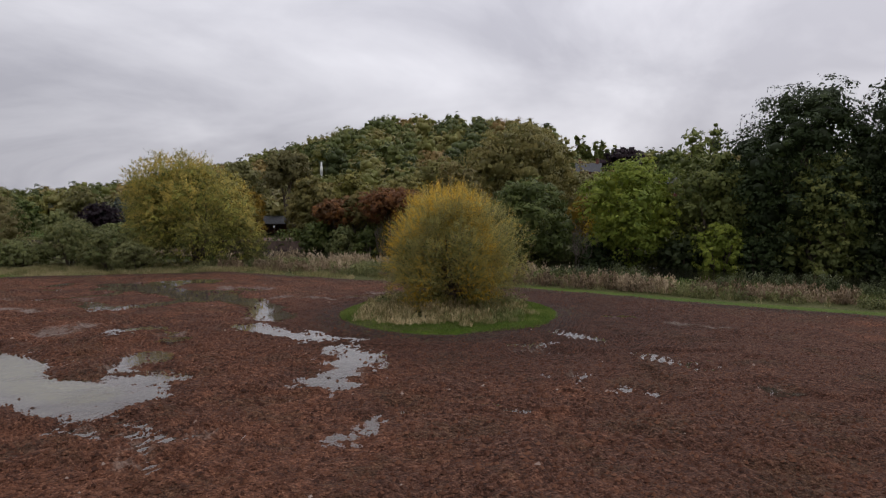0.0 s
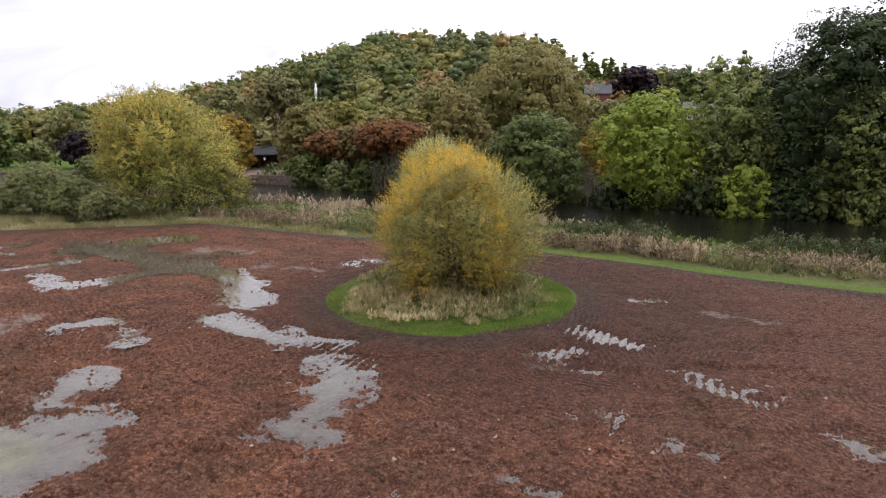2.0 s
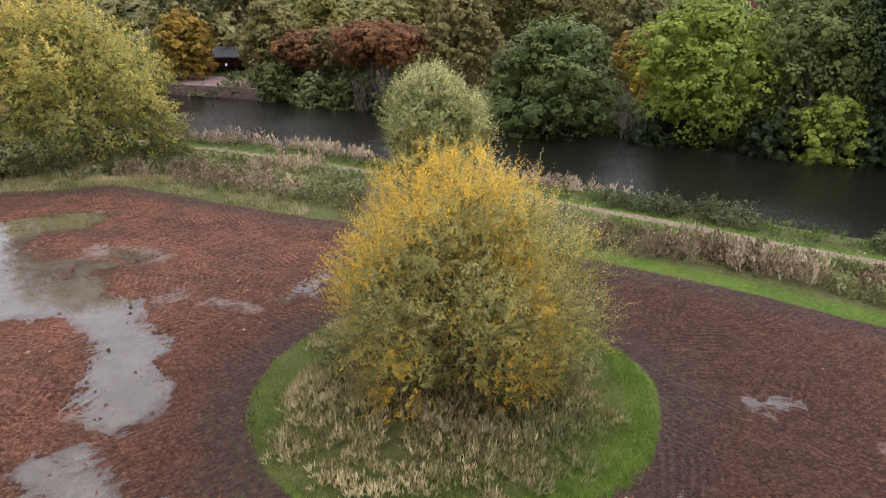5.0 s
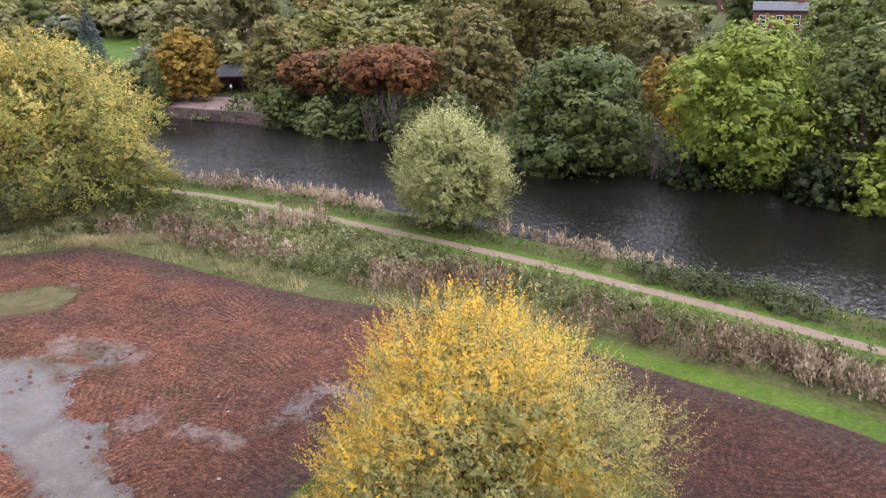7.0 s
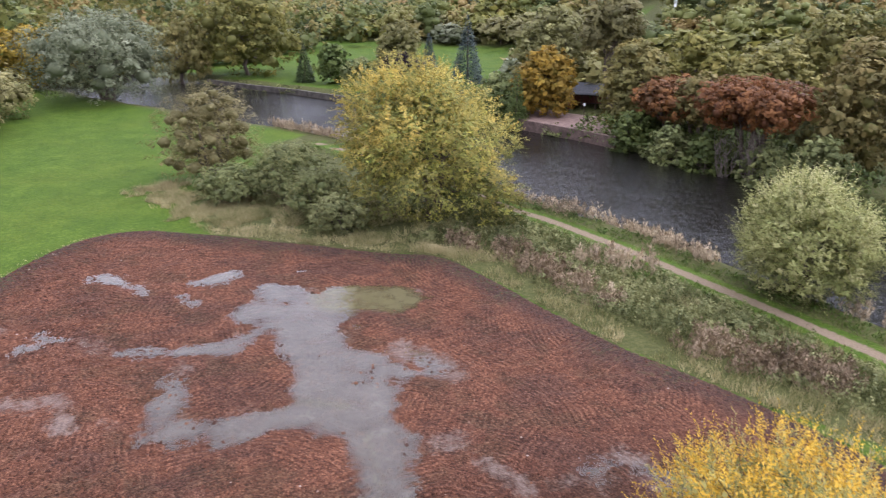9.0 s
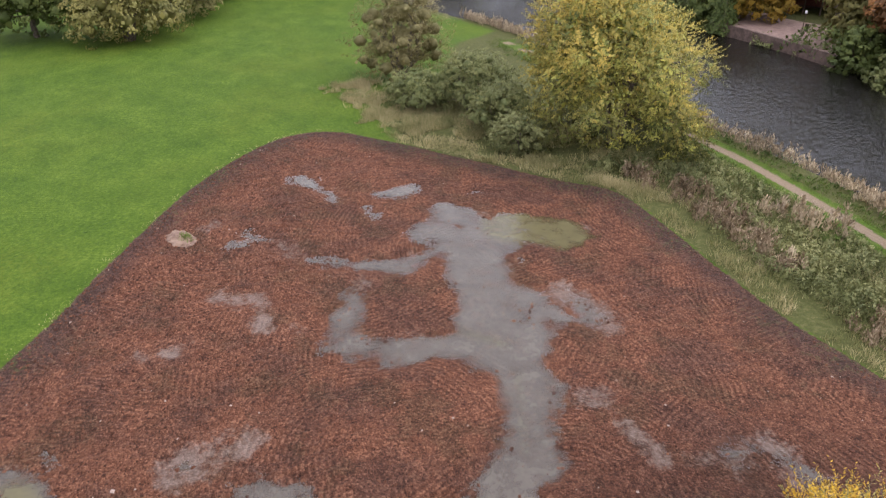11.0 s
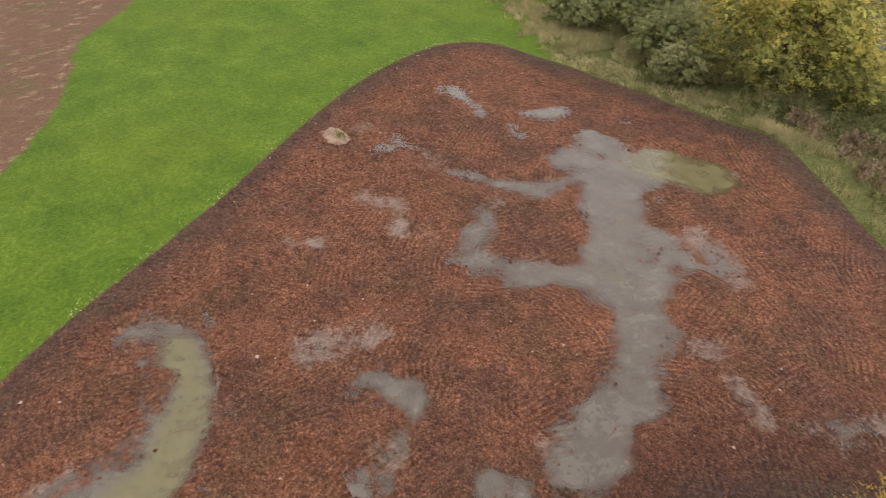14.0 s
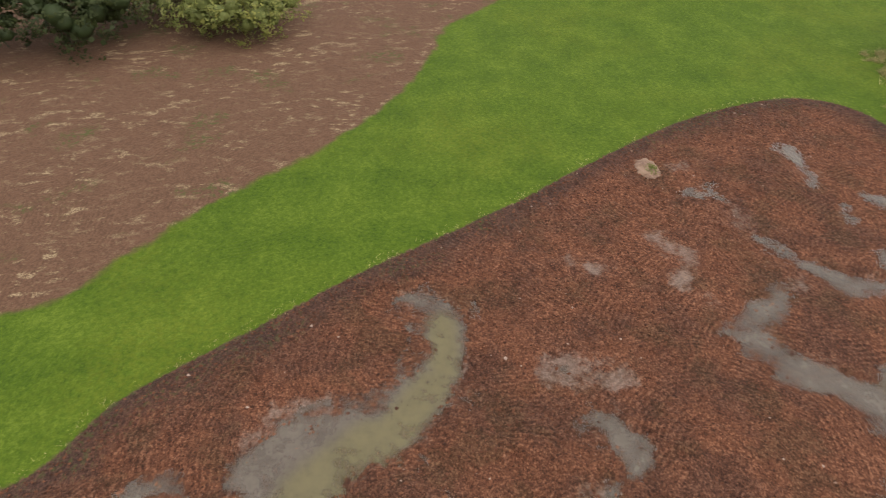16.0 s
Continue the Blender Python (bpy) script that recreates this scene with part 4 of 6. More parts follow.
def spruce(name, x, y, top, w, leaf, label, seed, count=5000, size=0.5):
    """A conifer: tiers of drooping boughs round a straight trunk."""
    rng = np.random.default_rng(seed)
    z = float(ground_height([x], [y])[0])
    h = top - z
    ob = thing(name, x, y, z, label, "tree")
    part("trunk", tube_mesh("trunk", [(bent((0, 0, -0.3), (0, 0, h * 0.97), rng, 0.01, 6), np.linspace(0.02 * h + 0.05, 0.02, 6))], BARK), ob)
    u = 1 - np.sqrt(rng.random(count))
    tier = np.floor(u * 16) / 16
    frac = (u - tier) * 16
    turn = rng.uniform(0, 2 * math.pi, count)
    ray = 0.75 + 0.25 * np.abs(np.sin(turn * 4.5 + tier * 40))
    r = w / 2 * (1 - u) * (0.35 + 0.65 * rng.random(count) ** 0.5) * ray * (1.1 - 0.3 * frac)
    foot = np.stack([np.cos(turn) * r, np.sin(turn) * r, h * (0.05 + 0.95 * u) - 0.22 * r], 1)
    along = unit(np.stack([np.cos(turn), np.sin(turn), np.full(count, -0.35)], 1) + rng.normal(0, 0.25, (count, 3)))
    side = unit(np.cross(along, rng.normal(0, 0.4, (count, 3)) + [0, 0, 1]))
    s = size * rng.uniform(0.6, 1.3, count) * (0.6 + 0.4 * (1 - u))
    part("crown", leaf_mesh("crown", foot, along * s[:, None], side * (s * 0.5)[:, None], 0.5 + 0.2 * rng.normal(size=count), LEAVES[leaf], unit(np.stack([np.cos(turn), np.sin(turn), np.full(count, 0.7)], 1))), ob)
    return ob


def willow(name, x, y, top, w, leaf, label, seed, sprays, per, length, leaf_long, leaf_wide, low=0.06, lobes=40, rise=0.45, spread=None, stems=5, sink=0.0, colour=None, shape="egg", tip=0.0):
    """A bushy willow: shoots springing from the crown's masses, each set with narrow leaves."""
    rng = np.random.default_rng(seed)
    z = float(ground_height([x], [y])[0])
    h = top - z
    ob = thing(name, x, y, z, label, "tree")
    mass = lobes_of(rng, w, h - length * 0.5, low * h, lobes, shape, tip)
    part("trunk", tube_mesh("trunk", trunk_runs(rng, mass, h, low * h, 0.05 + 0.014 * h, stems), BARK), ob)
    share = mass[:, 3] ** 2
    pick = rng.choice(len(mass), sprays, p=share / share.sum())
    out = unit(rng.normal(size=(sprays, 3)) + [0, 0, 0.15])
    start = mass[pick, :3] + out * (mass[pick, 3] * (0.35 + 0.5 * rng.random(sprays) ** 0.7))[:, None]
    start[:, 2] = np.maximum(start[:, 2], 0.25)
    radial = unit(start - [0, 0, h * 0.3])
    way = unit(0.5 * out + 0.6 * radial + np.array([0, 0, rise]) + rng.normal(0, 0.3, (sprays, 3)))
    run = length * (0.45 + 1.1 * rng.random(sprays) ** 1.6)
    s = np.tile(np.linspace(0.08, 1.0, per), sprays)
    k = np.repeat(np.arange(sprays), per)
    foot = start[k] + way[k] * (run[k] * s)[:, None] - np.array([0, 0, sink]) * (run[k] * s**2)[:, None]
    spin = unit(np.cross(way[k], rng.normal(size=(len(k), 3))))
    along = unit(way[k] * 0.6 + spin * 0.95 - [0, 0, sink * 0.6])
    side = unit(np.cross(along, rng.normal(size=(len(k), 3))))
    size = rng.uniform(0.65, 1.25, len(k)) * (1.1 - 0.45 * s)
    tint = colour(rng, mass, pick, start, h)[k] if colour else (0.42 + 0.16 * rng.normal(size=sprays) + 0.3 * (rng.random(len(mass)) - 0.5)[pick])[k]
    part("crown", leaf_mesh("crown", foot, along * (leaf_long * size)[:, None], side * (leaf_wide * size)[:, None], tint + 0.06 * rng.normal(size=len(k)), LEAVES[leaf], unit(0.6 * out[k] + 0.6 * radial[k] + 0.3 * spin)), ob)
    f, a, s, t, o = crown(rng, mass * [0.86, 0.86, 0.93, 0.86], sprays * 3, leaf_long * 1.3, slim=0.38)
    part("inner_crown", leaf_mesh("inner_crown", f, a, s, t - 0.08, LEAVES[leaf], o), ob)
    twig = np.sort(rng.choice(sprays, sprays // 2, replace=False))
    part("shoot", blade_mesh("shoot", start[twig], start[twig] + way[twig] * run[twig][:, None] * 0.9, 0.016, np.full(len(twig), 0.5), TWIG, rng), ob)
    return ob


def island_colour(rng, mass, pick, start, h):
    """Gold in the crown's top and in a few boughs, dull green elsewhere."""
    up, across, back = start[:, 2] / h, start[:, 0], start[:, 1]
    gold = smooth(up - 0.07 * across + 0.045 * back + 0.2 * bumps(across, start[:, 2], 1.4, 33), 0.40, 0.76)
    streak = smooth(bumps(across + 9, start[:, 2] * 0.55 + back * 0.6, 1.7, 31), 0.05, 0.45) * smooth(up, 0.85, 0.5) * smooth(across, 3.6, 1.6)
    return 0.37 + 0.12 * rng.normal(size=len(pick)) + 0.45 * np.maximum(gold * (rng.random(len(pick)) < 0.7), 0.9 * streak)


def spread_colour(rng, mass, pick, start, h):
    """Yellowing outside and on top, green towards the ground, darkened there as painted shade."""
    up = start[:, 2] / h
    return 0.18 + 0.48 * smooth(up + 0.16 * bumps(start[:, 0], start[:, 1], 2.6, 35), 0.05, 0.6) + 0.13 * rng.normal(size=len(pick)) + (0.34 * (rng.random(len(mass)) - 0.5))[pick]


willow("willow_tree", 0.4, 48.6, 9.8, 11.2, "turning_willow", "bushy willow turning gold, alone on the grass island", 11, 9400, 15, 0.8, 0.135, 0.047, low=-0.04, lobes=54, rise=0.5, stems=7, colour=island_colour, shape="bush", tip=-0.06)
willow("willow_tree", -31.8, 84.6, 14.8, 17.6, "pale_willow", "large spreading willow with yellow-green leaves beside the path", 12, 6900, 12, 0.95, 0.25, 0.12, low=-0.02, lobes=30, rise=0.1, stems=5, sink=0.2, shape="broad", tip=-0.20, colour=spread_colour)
willow("willow_tree", -2.0, 82.9, 8.9, 9.4, "silver_willow", "silvery green willow at the river's edge", 13, 3500, 12, 1.1, 0.26, 0.10, low=0.0, lobes=38, rise=0.4, stems=6, shape="egg", tip=-0.05)

WOODS = "trees on the far bank"
tree("orange_tree", -42.3, 136.0, 10.6, 9.6, "orange", "small maple in orange-yellow leaf by the terrace", 21, low=0.0, count=6500, size=0.42, group=WOODS)
tree("round_tree", -28.0, 133.0, 12.4, 10.0, "olive", "round-headed green tree beside the shelter", 22, low=0.0, count=7000, size=0.45, group=WOODS)
tree("pine_tree", -34.2, 142.0, 18.0, 9.5, "tan", "tall thin pine with bare trunk and brownish crown", 23, low=0.5, count=5500, size=0.5, stems=3, thick=0.34, group=WOODS)
tree("ash_tree", -46.5, 149.0, 16.0, 13.5, "tan", "tall pale olive tree at the edge of the park", 24, low=0.0, count=7500, size=0.5, droop=0.4, group=WOODS)
tree("rust_shrub", -21.4, 127.5, 8.4, 10.0, "rust", "spreading shrub with rust-red leaves above the water", 25, low=0.35, count=5200, size=0.42, stems=4, group=WOODS)
tree("rust_shrub", -10.4, 119.0, 9.8, 12.5, "rust", "wide shrub with rust-red crown above bare stems", 26, low=0.45, count=6500, size=0.42, stems=6, group=WOODS)
tree("olive_shrub", -17.5, 125.5, 9.3, 7.0, "olive", "olive-brown shrub between the rust-red ones", 27, low=0.3, count=3600, size=0.42, stems=3, group=WOODS)
tree("lime_tree", 0.0, 121.5, 14.4, 11.0, "olive", "tall dark olive tree at a gap in the bank", 28, shape="egg", low=0.0, count=8000, size=0.45, droop=0.5, group=WOODS)
tree("maple_tree", 10.5, 104.5, 11.4, 14.5, "deep", "broad deep green maple hanging over the river", 29, low=-0.07, count=9000, size=0.48, stems=3, group=WOODS)
tree("lime_tree", 24.8, 100.0, 14.0, 14.0, "lime", "broad tree in bright lime-green leaf above the river", 30, low=-0.07, count=10000, size=0.46, stems=2, group=WOODS)
tree("elm_tree", -11.6, 137.0, 12.6, 13.0, "olive", "olive-green tree behind the rust-red shrubs", 31, low=0.0, count=6500, size=0.5, group=WOODS)
tree("elm_tree", -21.5, 139.0, 13.4, 11.0, "gold", "yellowish green tree behind the round-headed one", 32, low=0.0, count=5500, size=0.5, group=WOODS)
tree("elm_tree", -4.0, 148.0, 16.5, 14.0, "olive", "olive-green tree on the rising ground", 33, low=0.0, count=6500, size=0.55, group=WOODS)
tree("beech_tree", 13.5, 150.0, 23.4, 24.0, "olive", "very large olive-brown beech with hanging boughs", 34, low=0.05, count=20000, size=0.5, lobes=44, droop=0.9, group=WOODS)
tree("elm_tree", 27.0, 138.0, 13.5, 11.0, "tan", "brownish tree behind the lime-green one", 35, low=0.0, count=5000, size=0.5, group=WOODS)
tree("gold_bush", 21.5, 116.0, 9.2, 7.0, "orange", "bush with orange-brown leaves on the bank", 36, low=0.05, count=2600, size=0.4, group=WOODS)
tree("gold_bush", 21.6, 108.5, 6.6, 3.6, "yellow", "small bush with bright yellow leaves on the bank", 73, low=0.05, count=1400, size=0.3, group=WOODS)
tree("ash_tree", 35.0, 96.5, 14.8, 11.5, "mid", "mid-green tree beside the lime-green one", 37, low=-0.07, count=7500, size=0.46, stems=2, group=WOODS)
tree("oak_tree", 46.5, 94.5, 23.2, 21.5, "dark", "very tall dark green tree above the river bend", 38, low=-0.07, count=18000, size=0.45, lobes=56, group=WOODS)
tree("oak_tree", 61.5, 86.5, 28.0, 25.0, "dark", "very tall dark green tree on the far bank", 39, low=-0.07, count=19000, size=0.48, lobes=56, group=WOODS)
tree("sycamore_tree", 46.0, 87.5, 13.2, 11.0, "mid", "lower green sycamore leaning over the water", 40, low=-0.07, count=7500, size=0.44, stems=3, group=WOODS)
tree("sycamore_tree", 58.5, 77.5, 14.0, 12.0, "deep", "green sycamore with branches down to the water", 41, low=-0.07, count=7500, size=0.46, stems=3, group=WOODS)
tree("oak_tree", 79.0, 76.0, 25.0, 21.0, "dark", "tall dark tree further down the river", 42, low=-0.07, count=8000, size=0.6, group=WOODS)
tree("ash_tree", 37.5, 108.0, 19.5, 11.0, "mid", "thin-crowned ash behind the bank", 43, low=0.0, count=4200, size=0.5, group=WOODS)
tree("hanging_shrub", 34.0, 91.0, 5.2, 7.0, "lime", "yellow-green shrub hanging low over the water", 44, low=-0.07, count=2600, size=0.34, stems=4, group=WOODS)
spruce("spruce_tree", -71.0, 164.0, 13.8, 8.0, "blue", "blue-green spruce standing on the park lawn", 45)
spruce("spruce_tree", -82.5, 168.0, 9.8, 5.0, "blue", "smaller blue-green spruce beside the larger one", 46, 3000)
spruce("cypress_tree", -44.8, 130.9, 8.2, 4.4, "deep", "dark pointed cypress at the water's edge", 47, 4000, 0.4)
tree("hazel_bush", -50.5, 136.5, 6.6, 6.5, "bush", "dull green bush on the far bank", 48, low=0.02, count=3200, size=0.4, stems=4, group=WOODS)
tree("copper_tree", -76.0, 146.5, 7.4, 8.5, "purple", "dark purple-leaved tree on the park bank", 49, low=0.05, count=4200, size=0.42, group=WOODS)
tree("maple_tree", -96.0, 176.0, 11.0, 12.0, "tan", "olive-brown tree on the park lawn", 50, low=0.0, count=5000, size=0.5, group=WOODS)
tree("plane_tree", -119.0, 151.0, 19.5, 23.5, "gold", "large round yellow-green tree by the upper river", 51, low=0.02, count=12000, size=0.5, lobes=36, group=WOODS)
tree("weeping_willow", -127.0, 139.5, 14.6, 14.5, "olive", "weeping willow hanging over the upper river", 52, low=0.02, count=6000, size=0.6, droop=2.2, slim=0.3, group=WOODS)
tree("white_willow", -115.0, 112.6, 15.2, 25.0, "grey", "wide grey-green willow at the end of the lawn", 53, low=0.02, count=14000, size=0.5, stems=4, droop=0.5, slim=0.5)
tree("maple_tree", -138.5, 114.0, 12.0, 15.5, "orange", "tree turning orange-brown beside the grey willow", 54, low=0.05, count=6500, size=0.5)
tree("thorn_bush", -58.4, 83.8, 9.9, 11.0, "thorn", "thin-leaved brownish green bush in long grass", 55, low=0.0, count=13000, size=0.17, stems=7)
tree("sallow_bush", -46.0, 82.0, 5.9, 8.0, "bush", "rounded dull green sallow bush", 56, low=0.0, count=10000, size=0.18, stems=5)
tree("sallow_bush", -40.2, 79.6, 4.6, 6.5, "bush", "low dull green sallow bush beside the large willow", 57, low=0.0, count=8000, size=0.18, stems=5)
tree("sallow_bush", -50.5, 79.0, 3.6, 6.5, "bush", "low green bush in pale long grass", 58, low=0.0, count=7000, size=0.18, stems=5)
tree("sallow_bush", -36.4, 77.4, 3.4, 5.0, "nettle", "low leafy bush at the willow's foot", 59, low=0.0, count=5500, size=0.17, stems=4)
tree("thorn_bush", -104.0, 80.0, 9.5, 16.0, "thorn", "wide brownish green bushes along the lawn", 60, low=0.0, count=9000, size=0.36, stems=6)
tree("thorn_bush", -96.0, 70.0, 8.5, 14.0, "olive", "dense hedge bush along the lawn's edge", 61, low=0.0, count=8000, size=0.36, stems=6)
tree("thorn_bush", -113.0, 91.0, 8.0, 13.0, "thorn", "brownish bush at the corner of the lawn", 62, low=0.0, count=6000, size=0.36, stems=6)
tree("elm_tree", -122.0, 86.0, 17.0, 17.0, "mid", "tall green tree behind the hedge", 63, low=0.05, count=8000, size=0.5)
tree("elm_tree", -138.0, 98.0, 16.0, 16.0, "bush", "tall greyish tree behind the hedge", 64, low=0.05, count=7000, size=0.5)
tree("elm_tree", -106.0, 62.0, 15.0, 15.0, "deep", "dark green tree behind the hedge", 65, low=0.05, count=6500, size=0.5)
spruce("yew_shrub", -101.1, 149.0, 8.2, 4.6, "dark", "dark upright yew on the park bank", 66, 3200, 0.42)
tree("laurel_shrub", -94.5, 150.5, 8.0, 7.4, "deep", "rounded dark green laurel on the park bank", 67, low=0.0, count=3600, size=0.42)
tree("laurel_shrub", -86.5, 148.5, 5.8, 7.0, "bush", "low green shrub on the park bank", 68, low=0.0, count=2800, size=0.42)
tree("hedge_bush", -68.0, 0.5, 8.6, 16.0, "dark", "dark hedge bush at the cleared field's edge", 69, low=0.0, count=5600, size=0.34, stems=5)
tree("hedge_bush", -76.0, 8.5, 8.4, 13.0, "bush", "green hedge bush at the cleared field's edge", 70, low=0.0, count=4200, size=0.34, stems=5)
tree("hedge_bush", -70.5, 16.6, 5.6, 12.0, "mid", "low spreading bush on a grass patch in the cleared field", 71, low=0.0, count=5250, size=0.28, stems=6)
tree("hedge_bush", -64.0, -12.0, 9.0, 13.0, "dark", "dark tree-like bush along the cleared field", 72, low=0.0, count=4200, size=0.36, stems=5)
for k, (x, y, top, w, leaf) in enumerate([(-48, 133.5, 4.2, 6, "deep"), (-25.5, 125.4, 4.4, 6.5, "deep"), (-20, 121.5, 3.4, 6, "bush"), (-14.5, 119, 3.8, 6, "deep"), (-8, 115.6, 3.6, 6, "bush"), (-3, 113.6, 5.4, 6, "bush"),
                                          (30.5, 94, 3.2, 6.5, "dark"), (39, 90, 3.4, 7, "dark"), (50.5, 83.5, 4.0, 7, "dark"), (20.5, 99.5, 3.0, 6, "dark"), (-57, 135, 3.0, 7, "bush"), (-68, 137, 3.4, 7, "bush")]):
    tree("bank_bush", x, y, top, w, leaf, "scrubby bush hanging over the river's far bank", 200 + k, low=-0.25, count=3000, size=0.36, stems=5, group="bushes on the far bank")

def bare_shrub(x, y, tall, wide, label, seed):
    """A leafless shrub: grey stems fanning out, each forked into twigs."""
    rng = np.random.default_rng(seed)
    ob = thing("bare_shrub", x, y, float(ground_height([x], [y])[0]), label, "bush", "bare shrubs on the far bank")
    for k in range(9):
        turn, out = rng.uniform(0, 2 * math.pi), rng.uniform(0.15, 0.5) * wide
        head = np.array([math.cos(turn) * out, math.sin(turn) * out, tall * rng.uniform(0.75, 1.0)])
        line = bent((0.2 * math.cos(turn), 0.2 * math.sin(turn), -0.3), head, rng, 0.08, 6)
        runs = [(line, np.linspace(0.07, 0.02, 6))]
        for q in range(7):
            start = line[int(rng.integers(2, 6))]
            runs.append((bent(start, start + rng.normal(0, 0.14, 3) * wide + [0, 0, 0.16 * tall], rng, 0.1, 4), np.linspace(0.035, 0.012, 4)))
        part("stem", tube_mesh("stem", runs, TWIG, 4), ob)
    return ob


bare_shrub(-9.6, 115.2, 6.2, 4.0, "leafless grey shrub standing before the rust-red ones", 81)
bare_shrub(-12.6, 116.8, 5.0, 3.0, "leafless grey shrub on the wooded bank", 82)
bare_shrub(17.3, 100.6, 6.0, 4.4, "tangle of bare grey stems above the water", 83)
bare_shrub(19.0, 99.4, 4.4, 4.0, "tangle of bare grey stems hanging at the water's edge", 84)

# park and hillside trees, copies of a few kinds
kinds = [tree("park_tree", -62.0, 232.0, 17.0, 15.0, leaf, "tall %s tree at the back of the park" % word, 300 + k, low=0.0, count=1500, size=1.1, group="trees behind the park")
         for k, (leaf, word) in enumerate((("gold", "yellowing"), ("olive", "olive-green"), ("grey", "grey-green"), ("tan", "brownish")))]
rng = np.random.default_rng(5)
spots = [(-150, 236), (-134, 242), (-116, 236), (-100, 240), (-84, 232), (-70, 222), (-58, 206), (-50, 190), (-44, 172), (-36, 162), (-24, 160), (-12, 164), (-166, 232), (-182, 224), (-60, 192), (-30, 178), (-196, 214), (-172, 175), (-160, 160), (-150, 190), (-108, 246), (-92, 250), (-76, 240), (-124, 250), (-142, 250), (-66, 212), (-54, 198), (-48, 181), (-40, 152), (-30, 168), (-56, 164), (-160, 244), (-176, 238), (-158, 148), (-172, 136), (-150, 132), (-18, 172), (-6, 172), (-62, 178), (-145, 160), (-138, 172), (-165, 178), (-180, 190), (-192, 176), (-152, 205), (-170, 205), (-186, 206), (-206, 196), (-210, 226), (-128, 262), (-112, 264), (-96, 262), (-80, 256), (-146, 262)]
for k, (x, y) in enumerate(spots):
    z, s = float(ground_height([x], [y])[0]), rng.uniform(0.85, 1.2)
    low_here = 0.62 if abs(x - 1.1 + 0.2016 * (y + 2.1)) < 9 and y < 206 else 1.0  # lower trees in front of the mast
    spot = pose(x, y, z, 0, 0, rng.uniform(0, 360)) @ Matrix.Diagonal((s, s, s * rng.uniform(0.8, 1.0) * low_here, 1))
    if k < 4:
        kinds[k].matrix_basis = spot
    else:
        copy_thing(kinds[int(rng.integers(4))], spot)
tree("copper_beech", 54.5, 238.5, 25.0, 15.0, "purple", "dark purple copper beech near the houses", 320, low=0.05, count=5000, size=0.8)
tree("elm_tree", 58.0, 194.0, 20.6, 11.5, "deep", "dark green tree below the houses", 321, low=0.05, count=4500, size=0.7)
for k in range(7):
    x, y = 45.5 + 2.4 * k, 281.0 + 1.5 * (k % 3)
    z = float(ground_height([x], [y])[0])
    top = 31.5 + 1.8 * math.sin(k * 2.1) - 0.5 * k
    tree("poplar_tree", x, y, top, 4.0, "mid", "tall thin poplar on the hill's shoulder", 330 + k, shape="column", low=0.0, count=900, size=0.7, lobes=16, group="poplars on the hill")

for k, (x, y, top, w, leaf) in enumerate([(49, 158, 8.6, 12, "mid"), (60, 163, 9.8, 11, "deep"), (38, 150, 9.5, 12, "bush"), (30, 160, 12, 11, "olive"), (36, 190, 10.5, 12, "deep"), (46, 200, 11.0, 12, "mid"), (68, 150, 14, 14, "deep"), (58, 128, 14, 15, "mid"), (46, 120, 14, 14, "deep"), (72, 112, 20, 17, "dark"), (28, 178, 14, 12, "tan"), (64, 206, 12.8, 12, "bush"), (24, 196, 15, 13, "olive"), (74, 186, 18, 15, "deep"), (88, 160, 20, 17, "mid")]):
    tree("garden_tree", x, y, top, w, leaf, "leafy tree below the hillside houses", 400 + k, count=2600, size=0.7, group="trees by the houses")

# the wood on the hill: far too many trees to count
rng = np.random.default_rng(77)
feet, longs, shorts, tints, faces_out, hearts, heart_tints = [], [], [], [], [], [], []
row = 0
for y in np.arange(182, 352, 9.2):
    row += 1
    for x in np.arange(-0.80 * y - 6, 0.68 * y, 10.4):
        px, py = x + rng.uniform(-3, 3) + 4 * (row % 2), y + rng.uniform(-2.6, 2.6)
        if px < -45 and py < 240 - 0.25 * (px + 45) * (px > -120) and not (px < -190):
            continue
        if (32 < px < 76 and py < 230) and (rng.random() < 0.5 or abs(px - 39.5) < 9 or abs(px - 66) < 9 or abs(px - 53) < 9):
            continue
        gz0 = float(np.interp(px, HILL_X, HILL_Z)) * float(smooth(py, 125 + 95 * float(smooth(-px, 35, 100)), 335))
        tall, wide = rng.uniform(8.5, 13), rng.uniform(10.5, 15.5)
        if abs(px - 1.1 + 0.2016 * (py + 2.1)) < 10 and py < 206:
            tall *= 0.42
        if 36 < px < 72 and py > 228:
            tall *= 0.36
        mass = lobes_of(rng, wide, tall, 0.5, 10, "dome")
        n = 560 if py < 260 else 400
        f, a, s, t, o = crown(rng, mass, n, 0.72, slim=1.0, jitter=0.10, bunch=12, lift=0.7)
        hearts.append(mass + [px, py, gz0 - 0.2, 0])
        feet.append(f + [px, py, gz0])
        longs.append(a)
        shorts.append(s)
        faces_out.append(o)
        own = rng.beta(1.6, 2.2)
        heart_tints.append(np.full(len(mass), own))
        tints.append(own + 0.05 * rng.normal(size=n))
